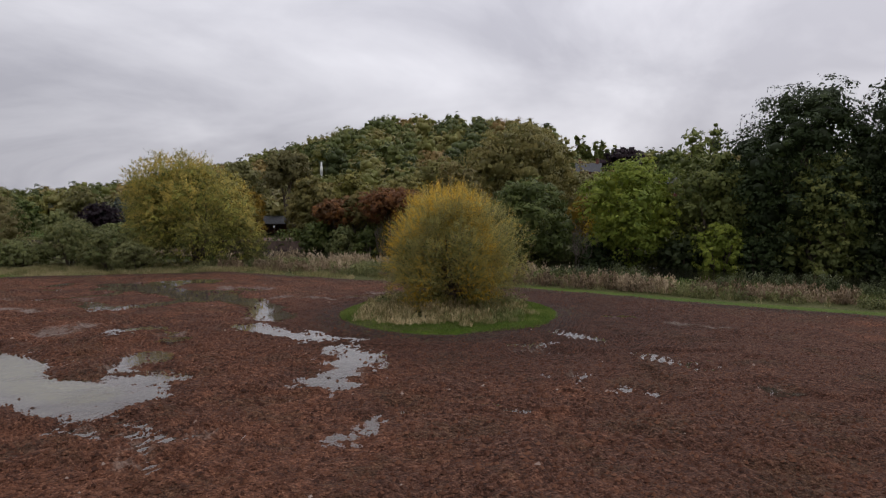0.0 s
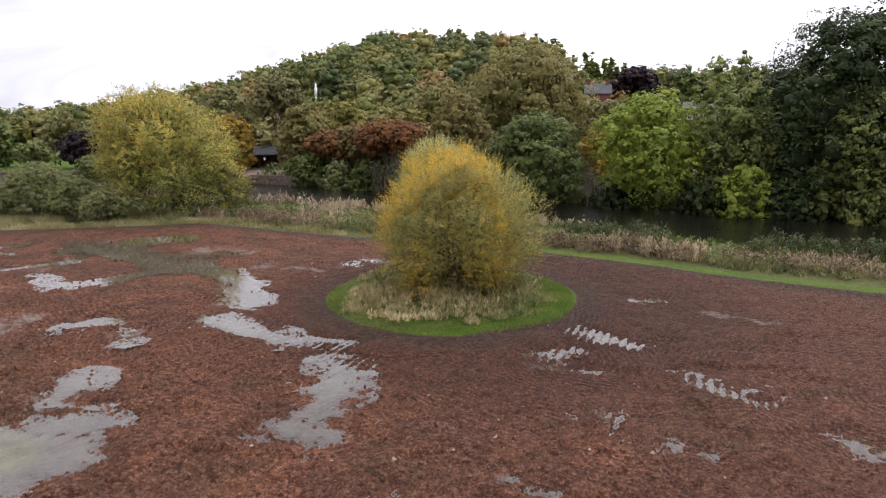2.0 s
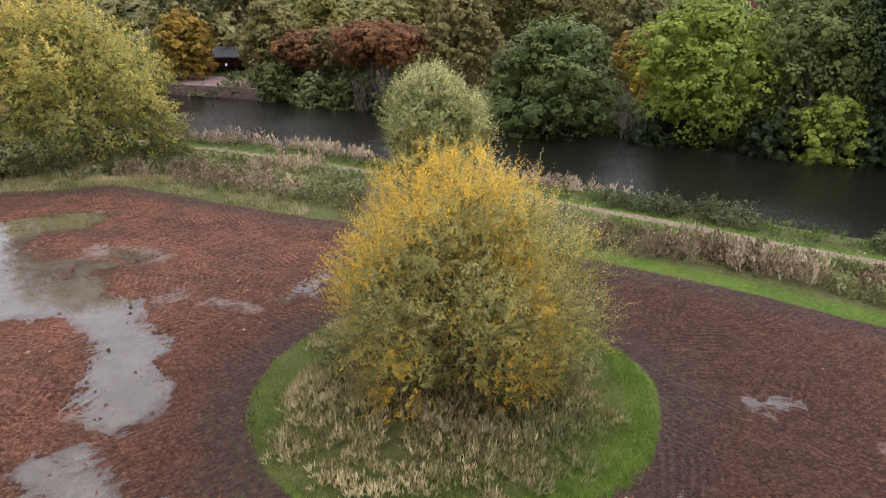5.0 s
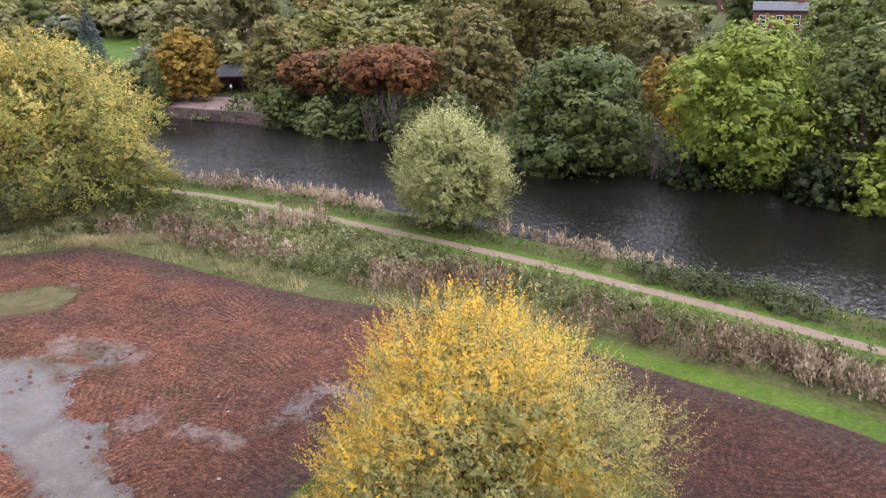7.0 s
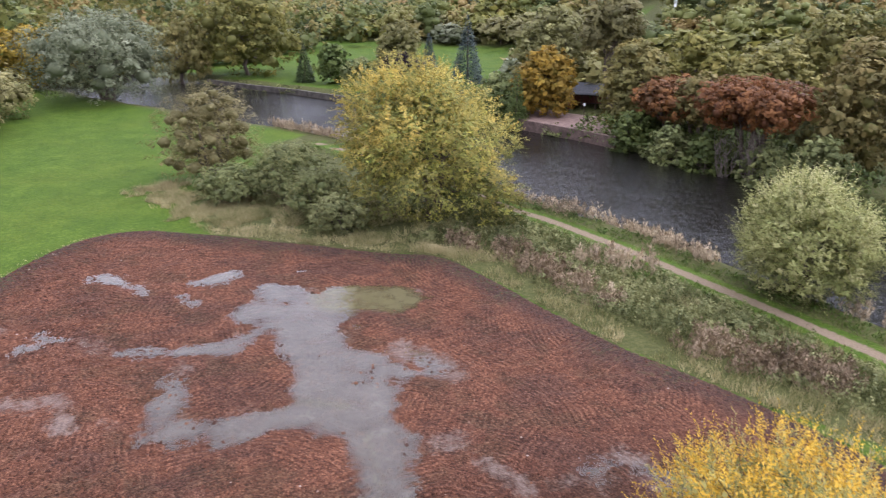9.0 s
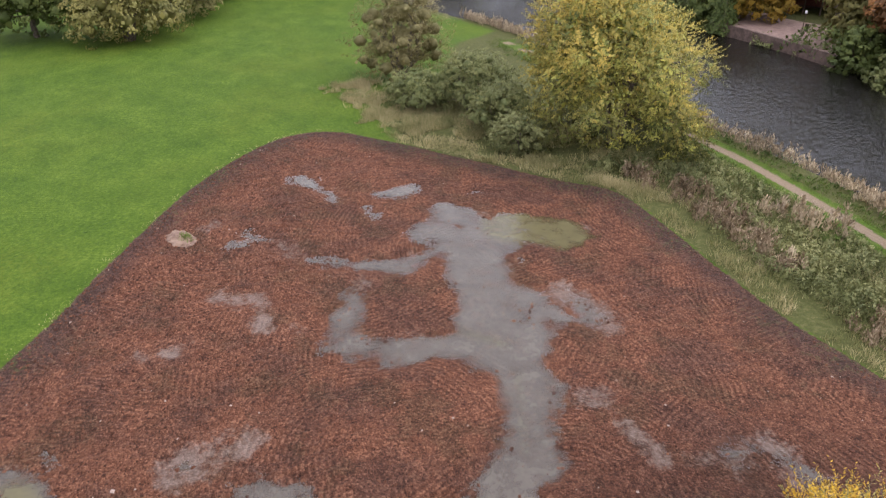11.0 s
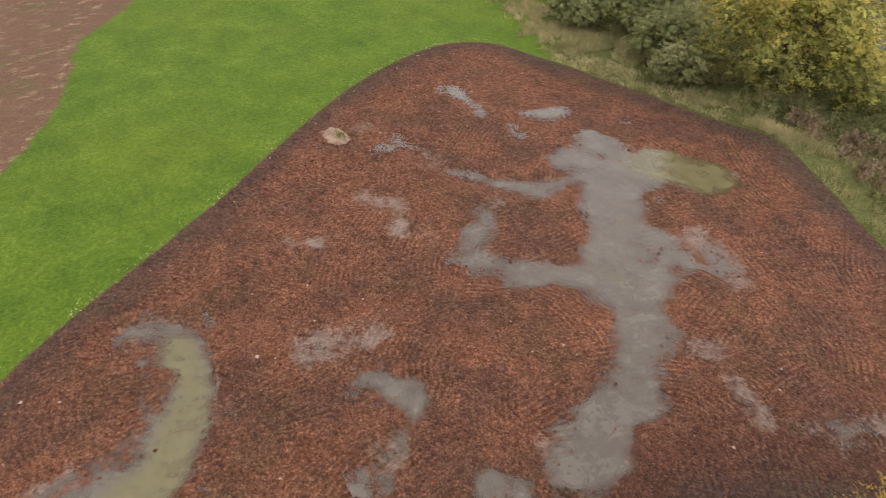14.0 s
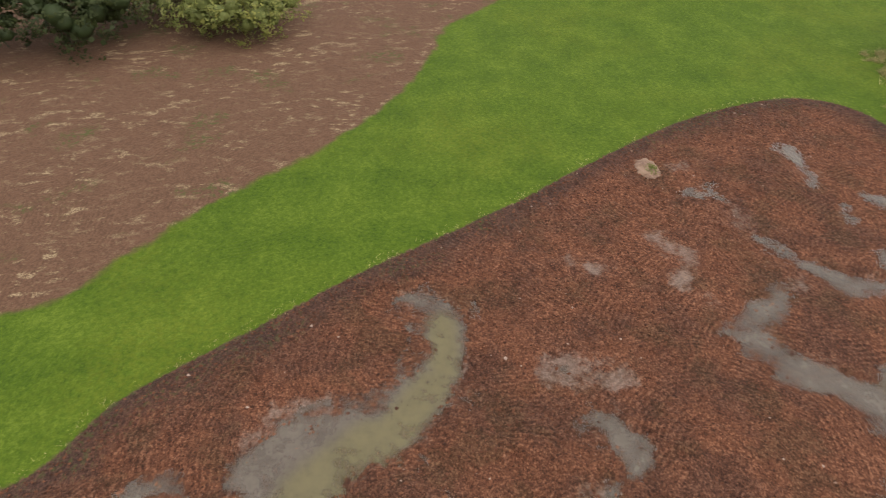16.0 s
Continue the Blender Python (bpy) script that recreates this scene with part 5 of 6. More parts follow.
for k in range(210):  # level woods beyond the lawn and the upper river
    px, py = rng.uniform(-330, -140), rng.uniform(40, 250)
    if py > 110 and px > -200 and py < 165 or math.hypot(px + 175, py - 150) < 22:
        continue
    mass = lobes_of(rng, rng.uniform(10, 15), rng.uniform(10, 16), 0.5, 12, "dome")
    f, a, s, t, o = crown(rng, mass, 190, 1.15, slim=0.9, jitter=0.22, bunch=12)
    feet.append(f + [px, py, 0.0])
    longs.append(a)
    shorts.append(s)
    faces_out.append(o)
    own = rng.beta(1.6, 2.0)
    tints.append(own + 0.05 * rng.normal(size=190))
for k in range(110):  # woods far beyond the lawn
    px, py = rng.uniform(-640, -335), rng.uniform(10, 420)
    mass = lobes_of(rng, rng.uniform(17, 26), rng.uniform(13, 20), 0.5, 12, "dome")
    f, a, s, t, o = crown(rng, mass, 150, 2.1, slim=0.9, jitter=0.2, bunch=10)
    feet.append(f + [px, py, 0.0])
    longs.append(a)
    shorts.append(s)
    faces_out.append(o)
    own = rng.beta(1.6, 2.0)
    tints.append(own + 0.05 * rng.normal(size=150))
tagged(new("inner_foliage", heart_mesh("inner_foliage", rng, np.vstack(hearts), np.concatenate(heart_tints), LEAVES["woods"], 0.66)), "dense inner foliage of the wood on the hill", "woods", kind="stuff")
tagged(new("hill_woods", leaf_mesh("hill_woods", np.vstack(feet), np.vstack(longs), np.vstack(shorts), np.concatenate(tints), LEAVES["woods"], np.vstack(faces_out), 0.1)), "mixed autumn woodland covering the hill", "woods", kind="stuff")


# ---- low growth ----
def scatter(rng, count, box, test):
    """Random points in a box for which test holds."""
    x, y = rng.uniform(box[0], box[1], count), rng.uniform(box[2], box[3], count)
    ok = test(x, y)
    return x[ok], y[ok]


def grown(name, x, y, label, category, leaf, rng, tall, wide, per=4, lean=0.35, tuft=0.12, tone=0.0):
    """Upright blades in tufts at the points x, y."""
    n = len(x) * per
    fx, fy = np.repeat(x, per) + rng.normal(0, tuft, n), np.repeat(y, per) + rng.normal(0, tuft, n)
    foot = np.stack([fx, fy, np.repeat(ground_height(x, y), per) - 0.03], 1)
    size = np.repeat(tall if np.ndim(tall) else np.full(len(x), tall), per) * rng.uniform(0.55, 1.2, n)
    tip = foot + np.stack([rng.normal(0, lean, n), rng.normal(0, lean, n), np.ones(n)], 1) * size[:, None]
    tint = np.repeat(tone + 0.5 + 0.22 * bumps(x, y, 2.5, 41) + 0.22 * bumps(x, y, 0.8, 42), per) + 0.16 * rng.normal(size=n)
    return tagged(new(name, blade_mesh(name, foot, tip, wide, tint, LEAVES[leaf], rng)), label, category, kind="stuff")


def thicket(name, x, y, label, category, leaf, rng, wide, tall, per, size, slim=0.6, upright=0.0, tone=0.0):
    """Low bushy growth: a rounded clump at each point x, y, covered with leaves or, when upright, with standing plumes."""
    m = len(x)
    wide, tall = wide * rng.uniform(0.65, 1.3, m), tall * rng.uniform(0.7, 1.25, m)
    base = ground_height(x, y)
    sprig = np.repeat(np.arange(m), max(1, per // 7))
    way = unit(np.abs(rng.normal(size=(len(sprig), 3))) * [1, 1, 0.9] * np.where(rng.random((len(sprig), 3)) < 0.5, -1, 1) * [1, 1, 0] + np.abs(rng.normal(size=(len(sprig), 3))) * [0, 0, 0.9])
    heart = np.stack([x[sprig], y[sprig], base[sprig]], 1) + way * np.stack([wide[sprig], wide[sprig], tall[sprig]], 1) * rng.uniform(0.8, 1.1, (len(sprig), 1))
    k = np.repeat(np.arange(len(sprig)), 7)
    n, c = len(k), sprig[k]
    off = rng.normal(0, 1, (n, 3)) * np.stack([wide[c] * 0.17, wide[c] * 0.17, tall[c] * 0.12], 1)
    foot = heart[k] + off
    foot[:, 2] = np.maximum(foot[:, 2], base[c] + 0.02)
    out = unit(unit(way[k] / np.stack([wide[c], wide[c], tall[c]], 1)) + 0.35 * unit(off) + [0, 0, 0.6 * min(upright, 1)])
    along = unit(np.cross(out, rng.normal(size=(n, 3))) * (1 - 0.75 * min(upright, 1)) + [0, 0, 1.0 * upright] + 0.35 * upright * way[k] + rng.normal(0, 0.2, (n, 3)))
    side = unit(np.cross(along, out + rng.normal(0, 0.35, (n, 3))))
    s = size * rng.uniform(0.6, 1.35, n)
    tint = 0.47 + (tone + 0.22 * bumps(x, y, 2.6, 43) + 0.12 * rng.normal(size=m))[c] + (0.1 * rng.normal(size=len(sprig)))[k] + 0.08 * rng.normal(size=n)
    return tagged(new(name, leaf_mesh(name, foot, along * s[:, None], side * (s * slim)[:, None], tint, LEAVES[leaf], out)), label, category, kind="stuff")


def leafy(name, x, y, label, category, leaf, rng, tall, size, per=5, slim=0.6, up=0.3):
    """Bushy low plants: leaves heaped over the points x, y up to the height tall."""
    n = len(x) * per
    fx, fy = np.repeat(x, per) + rng.normal(0, 0.14, n), np.repeat(y, per) + rng.normal(0, 0.14, n)
    high = np.repeat(tall if np.ndim(tall) else np.full(len(x), tall), per) * rng.uniform(0.25, 1.0, n) ** 0.6
    foot = np.stack([fx, fy, np.repeat(ground_height(x, y), per) + high], 1)
    along = unit(rng.normal(size=(n, 3)) + [0, 0, up])
    side = unit(np.cross(along, rng.normal(size=(n, 3))))
    s = size * rng.uniform(0.6, 1.3, n)
    tint = np.repeat(0.45 + 0.25 * bumps(x, y, 1.6, 43), per) + 0.16 * rng.normal(size=n)
    return tagged(new(name, leaf_mesh(name, foot, along * s[:, None], side * (s * slim)[:, None], tint, LEAVES[leaf], unit(rng.normal(0, 0.3, (n, 3)) + [0, -0.25, 1]))), label, category, kind="stuff")


DOCKS = [(-22, 79.2, -15.5, 76.2, 1.5), (-17, 77, -13, 74.5, 0.8), (-5.2, 71.6, 0.8, 71.4, 1.5), (5.6, 66.4, 13.6, 62.8, 1.5), (13.6, 62.8, 18.2, 59.6, 1.2), (-27, 79.8, -24, 78.4, 0.9), (22, 58.5, 30, 54.5, 1.3)]
REED_CLUMPS = [(-16, 80.9, -12, 81.6, 1.25), (15.6, 61.8, 18, 59.4, 1.1), (-13.3, 74.6, -12.9, 74.6, 0.5)]
HUMPS = [(10.6, 73.2, 13.0, 72.0, 1.2), (13, 72, 15, 70.4, 1.3), (15, 70.4, 18.2, 68.8, 1.2), (26, 64.2, 33, 60.6, 1.6), (36, 58.4, 44, 53.6, 1.6)]


def verge(x, y):
    """Between the soil and the river, clear of the path."""
    return (soil_in(x, y) < -1.6) & (away(x, y, PATH_LINE) > 1.7) & (away(x, y, RIVER_BED, True) < -1) & (x + 0.72 * y > 6)


def soil_side(x, y):
    """On the field's side of the path."""
    return y < np.interp(x, PATH_LINE[:, 0], PATH_LINE[:, 1])


rng = np.random.default_rng(91)
x, y = scatter(rng, 13000, (-30, 42, 48, 92), lambda a, b: verge(a, b) & soil_side(a, b) & (soil_in(a, b) < -2.6 - 0.5 * bumps(a, b, 3, 44)) & (capsule(a, b, DOCKS + REED_CLUMPS) < 0.1) & (bumps(a, b, 3.5, 51) > -0.8) & (away(a, b, PATH_LINE) > 2.2 + 0.5 * bumps(a, b, 2.5, 45)))
thicket("nettles", x, y, "dense green nettles and brambles along the path", "nettles", "nettle", rng, 0.42, 0.85 + 0.28 * bumps(x, y, 2.4, 52), 56, 0.16)
x, y = scatter(rng, 9000, (-30, 34, 50, 84), lambda a, b: (capsule(a, b, DOCKS) + 0.5 * bumps(a, b, 1.3, 53) + 1.0 * bumps(a, b, 3.4, 77) > -0.1) & (soil_in(a, b) < -1.9) & (away(a, b, PATH_LINE) > 1.7))
thicket("dead_docks", x, y, "thicket of dried brown seed heads beside the soil", "dead weeds", "dock", rng, 0.36, 1.0 + 0.3 * bumps(x, y, 1.6, 54), 77, 0.17, 0.45, 0.9)
x, y = scatter(rng, 34000, (-32, 40, 50, 92), lambda a, b: verge(a, b) & soil_side(a, b) & (soil_in(a, b) < -2.4) & (bumps(a, b, 2.4, 90) + 0.6 * bumps(a, b, 0.8, 91) > 0.35))
grown("verge_grass", x, y, "pale seeding grass standing among the nettles", "long grass", "straw", rng, 0.75 + 0.25 * bumps(x, y, 1.4, 92), 0.035, 4, 0.45)
x, y = scatter(rng, 2600, (-20, 20, 56, 86), lambda a, b: (capsule(a, b, REED_CLUMPS) + 0.3 * bumps(a, b, 1.0, 55) > 0))
thicket("reed_clump", x, y, "clump of tan dried reed plumes", "reeds", "reed", rng, 0.42, 1.25 + 0.2 * bumps(x, y, 1.0, 56), 91, 0.26, 0.34, 1.3)
x, y = scatter(rng, 4200, (8, 46, 50, 76), lambda a, b: (capsule(a, b, HUMPS) > 0.1) & (away(a, b, PATH_LINE) > 1.2))
thicket("bramble_mound", x, y, "dark green bramble mound between path and river", "brambles", "bramble", rng, 0.55, (1.15 + 0.25 * bumps(x, y, 1.4, 49)) * np.sqrt(np.clip(capsule(x, y, HUMPS), 0, 1.2) / 1.2) + 0.2, 84, 0.15)
x, y = scatter(rng, 24000, (-75, 45, 50, 112), lambda a, b: (np.abs(away(a, b, RIVER_BED, True) + 0.9 + 0.5 * bumps(a, b, 3, 47)) < np.where(a < -6, 1.15, 0.7) + 0.5 * bumps(a, b, 4.5, 46)) & ~soil_side(a, b) & (away(a, b, PATH_LINE) < 9.5 + 5 * (a < -45)) & (b < np.interp(a, [-75, -45, -20, 0, 20, 45], [112, 104, 97, 88, 75, 62])) & (capsule(a, b, HUMPS) < 0) & (np.hypot(a + 2, b - 82.9) > 3) & (bumps(a, b, 9, 57) + 0.25 * bumps(a, b, 2, 58) > np.where(a < -8, -0.9, 0.3)))
thicket("bank_reeds", x, y, "fringe of tan reeds with pinkish plumes along the near bank", "reeds", "reed", rng, 0.4, 1.05 + 0.35 * bumps(x, y, 2.6, 59), 63, 0.24, 0.36, 1.2)
x, y = scatter(rng, 60000, (-62, 85, 66, 150), lambda a, b: (away(a, b, RIVER_BED, True) < 0.6) & (away(a, b, RIVER_BED, True) > -11 - 6 * bumps(a, b, 8, 73)) & (b > np.interp(a, PATH_LINE[:, 0], PATH_LINE[:, 1]) + 12) & (np.hypot((a - 3.5) / 4.5, (b - 120) / 8) > 1) & (np.hypot((a + 37) / 10, (b - 137) / 9) > 1))
leafy("undergrowth", x, y, "dense dark undergrowth along the far bank", "undergrowth", "deep", rng, 1.0 + 0.8 * (bumps(x, y, 3, 74) + 1), 0.5, 4)
# long pale grass: on the island, along the soil's edge and round the willow
x, y = scatter(rng, 40000, (-8, 8, 40, 57), lambda a, b: (np.hypot(a / 7.55, (b - 48.2) / 7.75) + 0.09 * bumps(a, b, 2, 60) + 0.05 * bumps(a, b, 0.7, 79) + 0.10 * smooth(a, -1, 6) < 0.86) & (bumps(a, b, 0.9, 75) + 0.6 * bumps(a, b, 2.5, 76) > -0.45))
keep = rng.random(len(x)) < 0.062
x, y = x[keep], y[keep]
thicket("long_grass", x, y, "long dry straw-coloured grass under the island willow", "long grass", "hay", rng, 0.26, (0.18 + 0.30 * smooth(np.hypot(x / 7.55, (y - 48.2) / 7.75), 0.88, 0.55)) * (1 + 0.4 * bumps(x, y, 0.9, 61)), 49, 0.27, 0.11, 1.1, 0.12 - 0.38 * smooth(x, 0, 5) + 0.12 * bumps(x, y, 1.2, 70))
x, y = scatter(rng, 90000, (-8.5, 8.5, 39, 57.5), lambda a, b: (np.hypot(a / 7.55, (b - 48.2) / 7.75) < 1.0 + 0.02 * bumps(a, b, 0.9, 71)) & (np.hypot(a / 7.55, (b - 48.2) / 7.75) > 0.68))
grown("green_grass", x, y, "short bright green grass ring round the island", "grass", "ring", rng, 0.13 + 0.05 * bumps(x, y, 1.1, 72), 0.035, 2, 0.4, 0.08)
x, y = scatter(rng, 120000, (-60, 40, 44, 92), lambda a, b: (soil_in(a, b) < -0.15) & (soil_in(a, b) + 2.6 + 1.2 * bumps(a, b, 4, 62) > 0) & (np.hypot(a, b - 48) > 9) & (b > 50) & (a + 0.72 * b > 4) & (a < 6) & (bumps(a, b, 1.4, 63) > -0.35))
grown("edge_grass", x, y, "rough yellowing grass along the soil's edge", "rough grass", "straw", rng, 0.42 + 0.22 * bumps(x, y, 2.0, 64), 0.045, 4, 0.4)
x, y = scatter(rng, 45000, (-66, -20, 68, 92), lambda a, b: (np.hypot((a + 40) / 17, (b - 78) / 6.5) + 0.3 * bumps(a, b, 3, 65) + 0.25 * bumps(a, b, 0.8, 78) < 0.95) & (soil_in(a, b) < -0.3) & (away(a, b, PATH_LINE) > 2) & (bumps(a, b, 2.2, 66) > -0.3))
grown("pale_grass", x, y, "tall pale dead grass round the bushes", "long grass", "straw", rng, 0.55 + 0.3 * bumps(x, y, 1.2, 67), 0.05, 5, 0.5)
x, y = scatter(rng, 15000, (-60, 40, 50, 104), lambda a, b: (away(a, b, PATH_LINE) < 3.4 + bumps(a, b, 2.5, 98)) & (away(a, b, PATH_LINE) > 1.35) & (away(a, b, RIVER_BED, True) < -0.2) & (bumps(a, b, 1.7, 99) > -0.5))
thicket("bank_tufts", x, y, "rough green grass tufts between path and river", "rough grass", "blade", rng, 0.34, 0.30 + 0.12 * bumps(x, y, 2.0, 97), 35, 0.17, 0.3, 1.0)
x, y = scatter(rng, 60000, (-66, 40, 52, 104), lambda a, b: (away(a, b, PATH_LINE) < 2.4) & (away(a, b, PATH_LINE) > 0.72))
grown("path_grass", x, y, "green grass verge along the gravel path", "grass", "blade", rng, 0.22 + 0.08 * bumps(x, y, 2.0, 68), 0.045, 3, 0.4)
x, y = scatter(rng, 30000, (-56, 12, 12, 72), lambda a, b: (np.abs(soil_in(a, b) + 0.25) < 0.3) & (np.hypot(a, b - 48) > 9) & (b < 70) & (a < -16))
grown("lawn_fringe", x, y, "ragged grass fringe along the turned soil", "grass", "straw", rng, 0.14 + 0.05 * bumps(x, y, 1.5, 69), 0.04, 3, 0.6)

# clods of earth on the soil
rng = np.random.default_rng(17)
x, y = scatter(rng, 100000, (-54, 30, 8, 76), lambda a, b: (soil_in(a, b) > 0.1) & (pooled(a, b)[0] < 0.5))
# most lie in the rows that tracks have pressed, patch by patch in another direction
turn = math.pi * hashed(np.floor(x / 5.5 + 0.8 * bumps(x, y, 4, 81)), np.floor(y / 6.5 + 0.8 * bumps(x, y, 4, 82)), 83)
off = x * np.cos(turn) + y * np.sin(turn) + 0.35 * bumps(x, y, 3, 84)
slip = (np.round(off / 0.34) * 0.34 - off) * (rng.random(len(x)) < 0.7) * (bumps(x, y, 3.1, 85) > -0.35)
x, y = x + slip * np.cos(turn), y + slip * np.sin(turn)
close = smooth(y + 0.6 * x, 46, 26)
keep = (rng.random(len(x)) < 0.5 + 0.5 * close) & (soil_in(x, y) > 0.05)
keep &= capsule(x, y, SILTY) < -0.5
x, y, close = x[keep], y[keep], close[keep]
r = (0.032 + 0.06 * rng.random(len(x)) ** 2.5) * (1 + 0.35 * close)
z = ground_height(x, y) + 0.015 * close
# crumbs standing in the shallow water
wx, wy = scatter(rng, 60000, (-46, 20, 18, 68), lambda a, b: (pooled(a, b)[0] > -0.25) & (soil_in(a, b) > 0.3))
deep = pooled(wx, wy)[0]
keep = rng.random(len(wx)) < (0.3 + 0.45 * smooth(wy + 0.6 * wx, 42, 30)) * smooth(deep + 0.45 * bumps(wx, wy, 1.1, 86), 0.7, -0.05) + 0.012
wx, wy = wx[keep], wy[keep]
x, y, z = np.append(x, wx), np.append(y, wy), np.append(z, np.full(len(wx), -0.02))
r = np.append(r, 0.05 + 0.10 * rng.random(len(wx)) ** 2)
n = len(x)
shape = np.array([(1, 0, 0), (0, 1, 0), (-1, 0, 0), (0, -1, 0), (0.1, 0.1, 0.8)])
co = (shape[None] * rng.uniform(0.55, 1.35, (n, 5, 3))) * r[:, None, None] + np.stack([x, y, z], 1)[:, None]
faces = (np.arange(n)[:, None, None] * 5 + np.array([(0, 1, 4), (1, 2, 4), (2, 3, 4), (3, 0, 4)])[None]).reshape(-1, 3)
clods = quads("soil_clods", co.reshape(-1, 3), faces, CLOD)
tagged(new("soil_clods", clods), "loose clods of red-brown earth", "clods", kind="stuff")


# ---- built things ----
def block(bm, x0, x1, y0, y1, z0, z1):
    out = bmesh.ops.create_cube(bm, size=1, matrix=Matrix.Translation(((x0 + x1) / 2, (y0 + y1) / 2, (z0 + z1) / 2)) @ Matrix.Diagonal((x1 - x0, y1 - y0, z1 - z0, 1)))
    return out["verts"]


def mesh_of(name, build, mat, bevel=0.0):
    bm = bmesh.new()
    build(bm)
    if bevel:
        bmesh.ops.bevel(bm, geom=bm.edges[:], offset=bevel, segments=1, affect="EDGES")
    me = bpy.data.meshes.new(name)
    bm.to_mesh(me)
    bm.free()
    me.materials.append(mat)
    return me


def gable(bm, w, d, z, rise, over=0.4, hip=0.0):
    """A pitched roof with thickness; hip draws the ridge in at both ends."""
    x, y = w / 2 + over, d / 2 + over
    for lift in (0.0, 0.14):
        v = [bm.verts.new(p) for p in ((-x, -y, z + lift), (x, -y, z + lift), (x, y, z + lift), (-x, y, z + lift), (-x + hip, 0, z + rise + lift), (x - hip, 0, z + rise + lift))]
        for f in ((0, 1, 5, 4), (2, 3, 4, 5), (1, 2, 5), (3, 0, 4)):
            bm.faces.new([v[i] for i in f])
        if lift == 0.0:
            bm.faces.new([v[i] for i in (3, 2, 1, 0)])


BRICK = plain_material("dark_red_brick", (0.13, 0.045, 0.034), (0.22, 0.085, 0.062), 5.0, 0.85, 0.4)
SLATE = plain_material("grey_slate", (0.050, 0.052, 0.057), (0.098, 0.098, 0.102), 3.0, 0.8, 0.4)
WHITE = plain_material("white_paint", (0.72, 0.72, 0.70), (0.85, 0.85, 0.83), 4.0, 0.5, 0.1)
GLASS = plain_material("dark_window_glass", (0.02, 0.025, 0.03), (0.04, 0.045, 0.05), 1.0, 0.08, 0.0)
PAVING = plain_material("pinkish_paving", (0.17, 0.105, 0.085), (0.27, 0.18, 0.145), 1.5, 0.8, 0.2)
STONE = plain_material("grey_brown_stone", (0.05, 0.042, 0.034), (0.13, 0.112, 0.092), 1.2, 0.9, 0.6)
EARTHY = plain_material("reddish_bank_stone", (0.07, 0.045, 0.036), (0.17, 0.115, 0.092), 1.2, 0.9, 0.6)
TIMBER = plain_material("dark_stained_timber", (0.045, 0.028, 0.02), (0.10, 0.062, 0.045), 4.0, 0.7, 0.4)


def house(x, y, turn, w, d, tall, label, chimneys=2, pitch=0.42):
    z = float(ground_height([x], [y])[0])
    ob = thing("house", x, y, z, label, "house")
    ob.rotation_euler = (0, 0, radians(turn))
    part("wall", mesh_of("wall", lambda bm: block(bm, -w / 2, w / 2, -d / 2, d / 2, -2.0, tall), BRICK), ob)
    part("roof", mesh_of("roof", lambda bm: gable(bm, w, d, tall, d * pitch), SLATE), ob)
    for k in range(chimneys):
        cxk = (-1) ** k * (w / 2 - 0.9)
        part("chimney", mesh_of("chimney", lambda bm: (block(bm, cxk - 0.45, cxk + 0.45, -0.4, 0.4, tall, tall + d * pitch + 1.4), block(bm, cxk - 0.52, cxk + 0.52, -0.47, 0.47, tall + d * pitch + 1.15, tall + d * pitch + 1.3)), BRICK), ob)
    floors, cols = max(1, int(tall // 2.8)), max(2, int(w // 2.6))
    for f in range(floors):
        for c in range(cols):
            wx, wz = -w / 2 + w * (c + 0.5) / cols, 0.9 + f * 2.8
            frame_ob = part("window", mesh_of("window", lambda bm: (block(bm, wx - 0.6, wx - 0.5, -d / 2 - 0.06, -d / 2 + 0.1, wz, wz + 1.5), block(bm, wx + 0.5, wx + 0.6, -d / 2 - 0.06, -d / 2 + 0.1, wz, wz + 1.5),
                                                                   block(bm, wx - 0.5, wx + 0.5, -d / 2 - 0.06, -d / 2 + 0.1, wz + 1.4, wz + 1.5), block(bm, wx - 0.7, wx + 0.7, -d / 2 - 0.12, -d / 2 + 0.1, wz - 0.1, wz),
                                                                   block(bm, wx - 0.5, wx + 0.5, -d / 2 - 0.04, -d / 2 + 0.08, wz + 0.7, wz + 0.76), block(bm, wx - 0.03, wx + 0.03, -d / 2 - 0.04, -d / 2 + 0.08, wz, wz + 1.4)), WHITE), ob, "white window frame")
            part("pane", mesh_of("pane", lambda bm: block(bm, wx - 0.5, wx + 0.5, -d / 2 - 0.02, -d / 2 + 0.03, wz, wz + 1.4), GLASS), frame_ob)
    return ob


house(38.8, 217.0, -8, 7.0, 6.5, 4.6, "red-brick house with slate roof among hillside trees")
house(55.0, 172.5, -18, 8.5, 7.0, 8.7, "tall red-brick house with white windows above the trees", 1, 0.2)
house(64.0, 224.0, -14, 8.0, 7.0, 4.4, "red-brick house with slate roof higher up the hill")

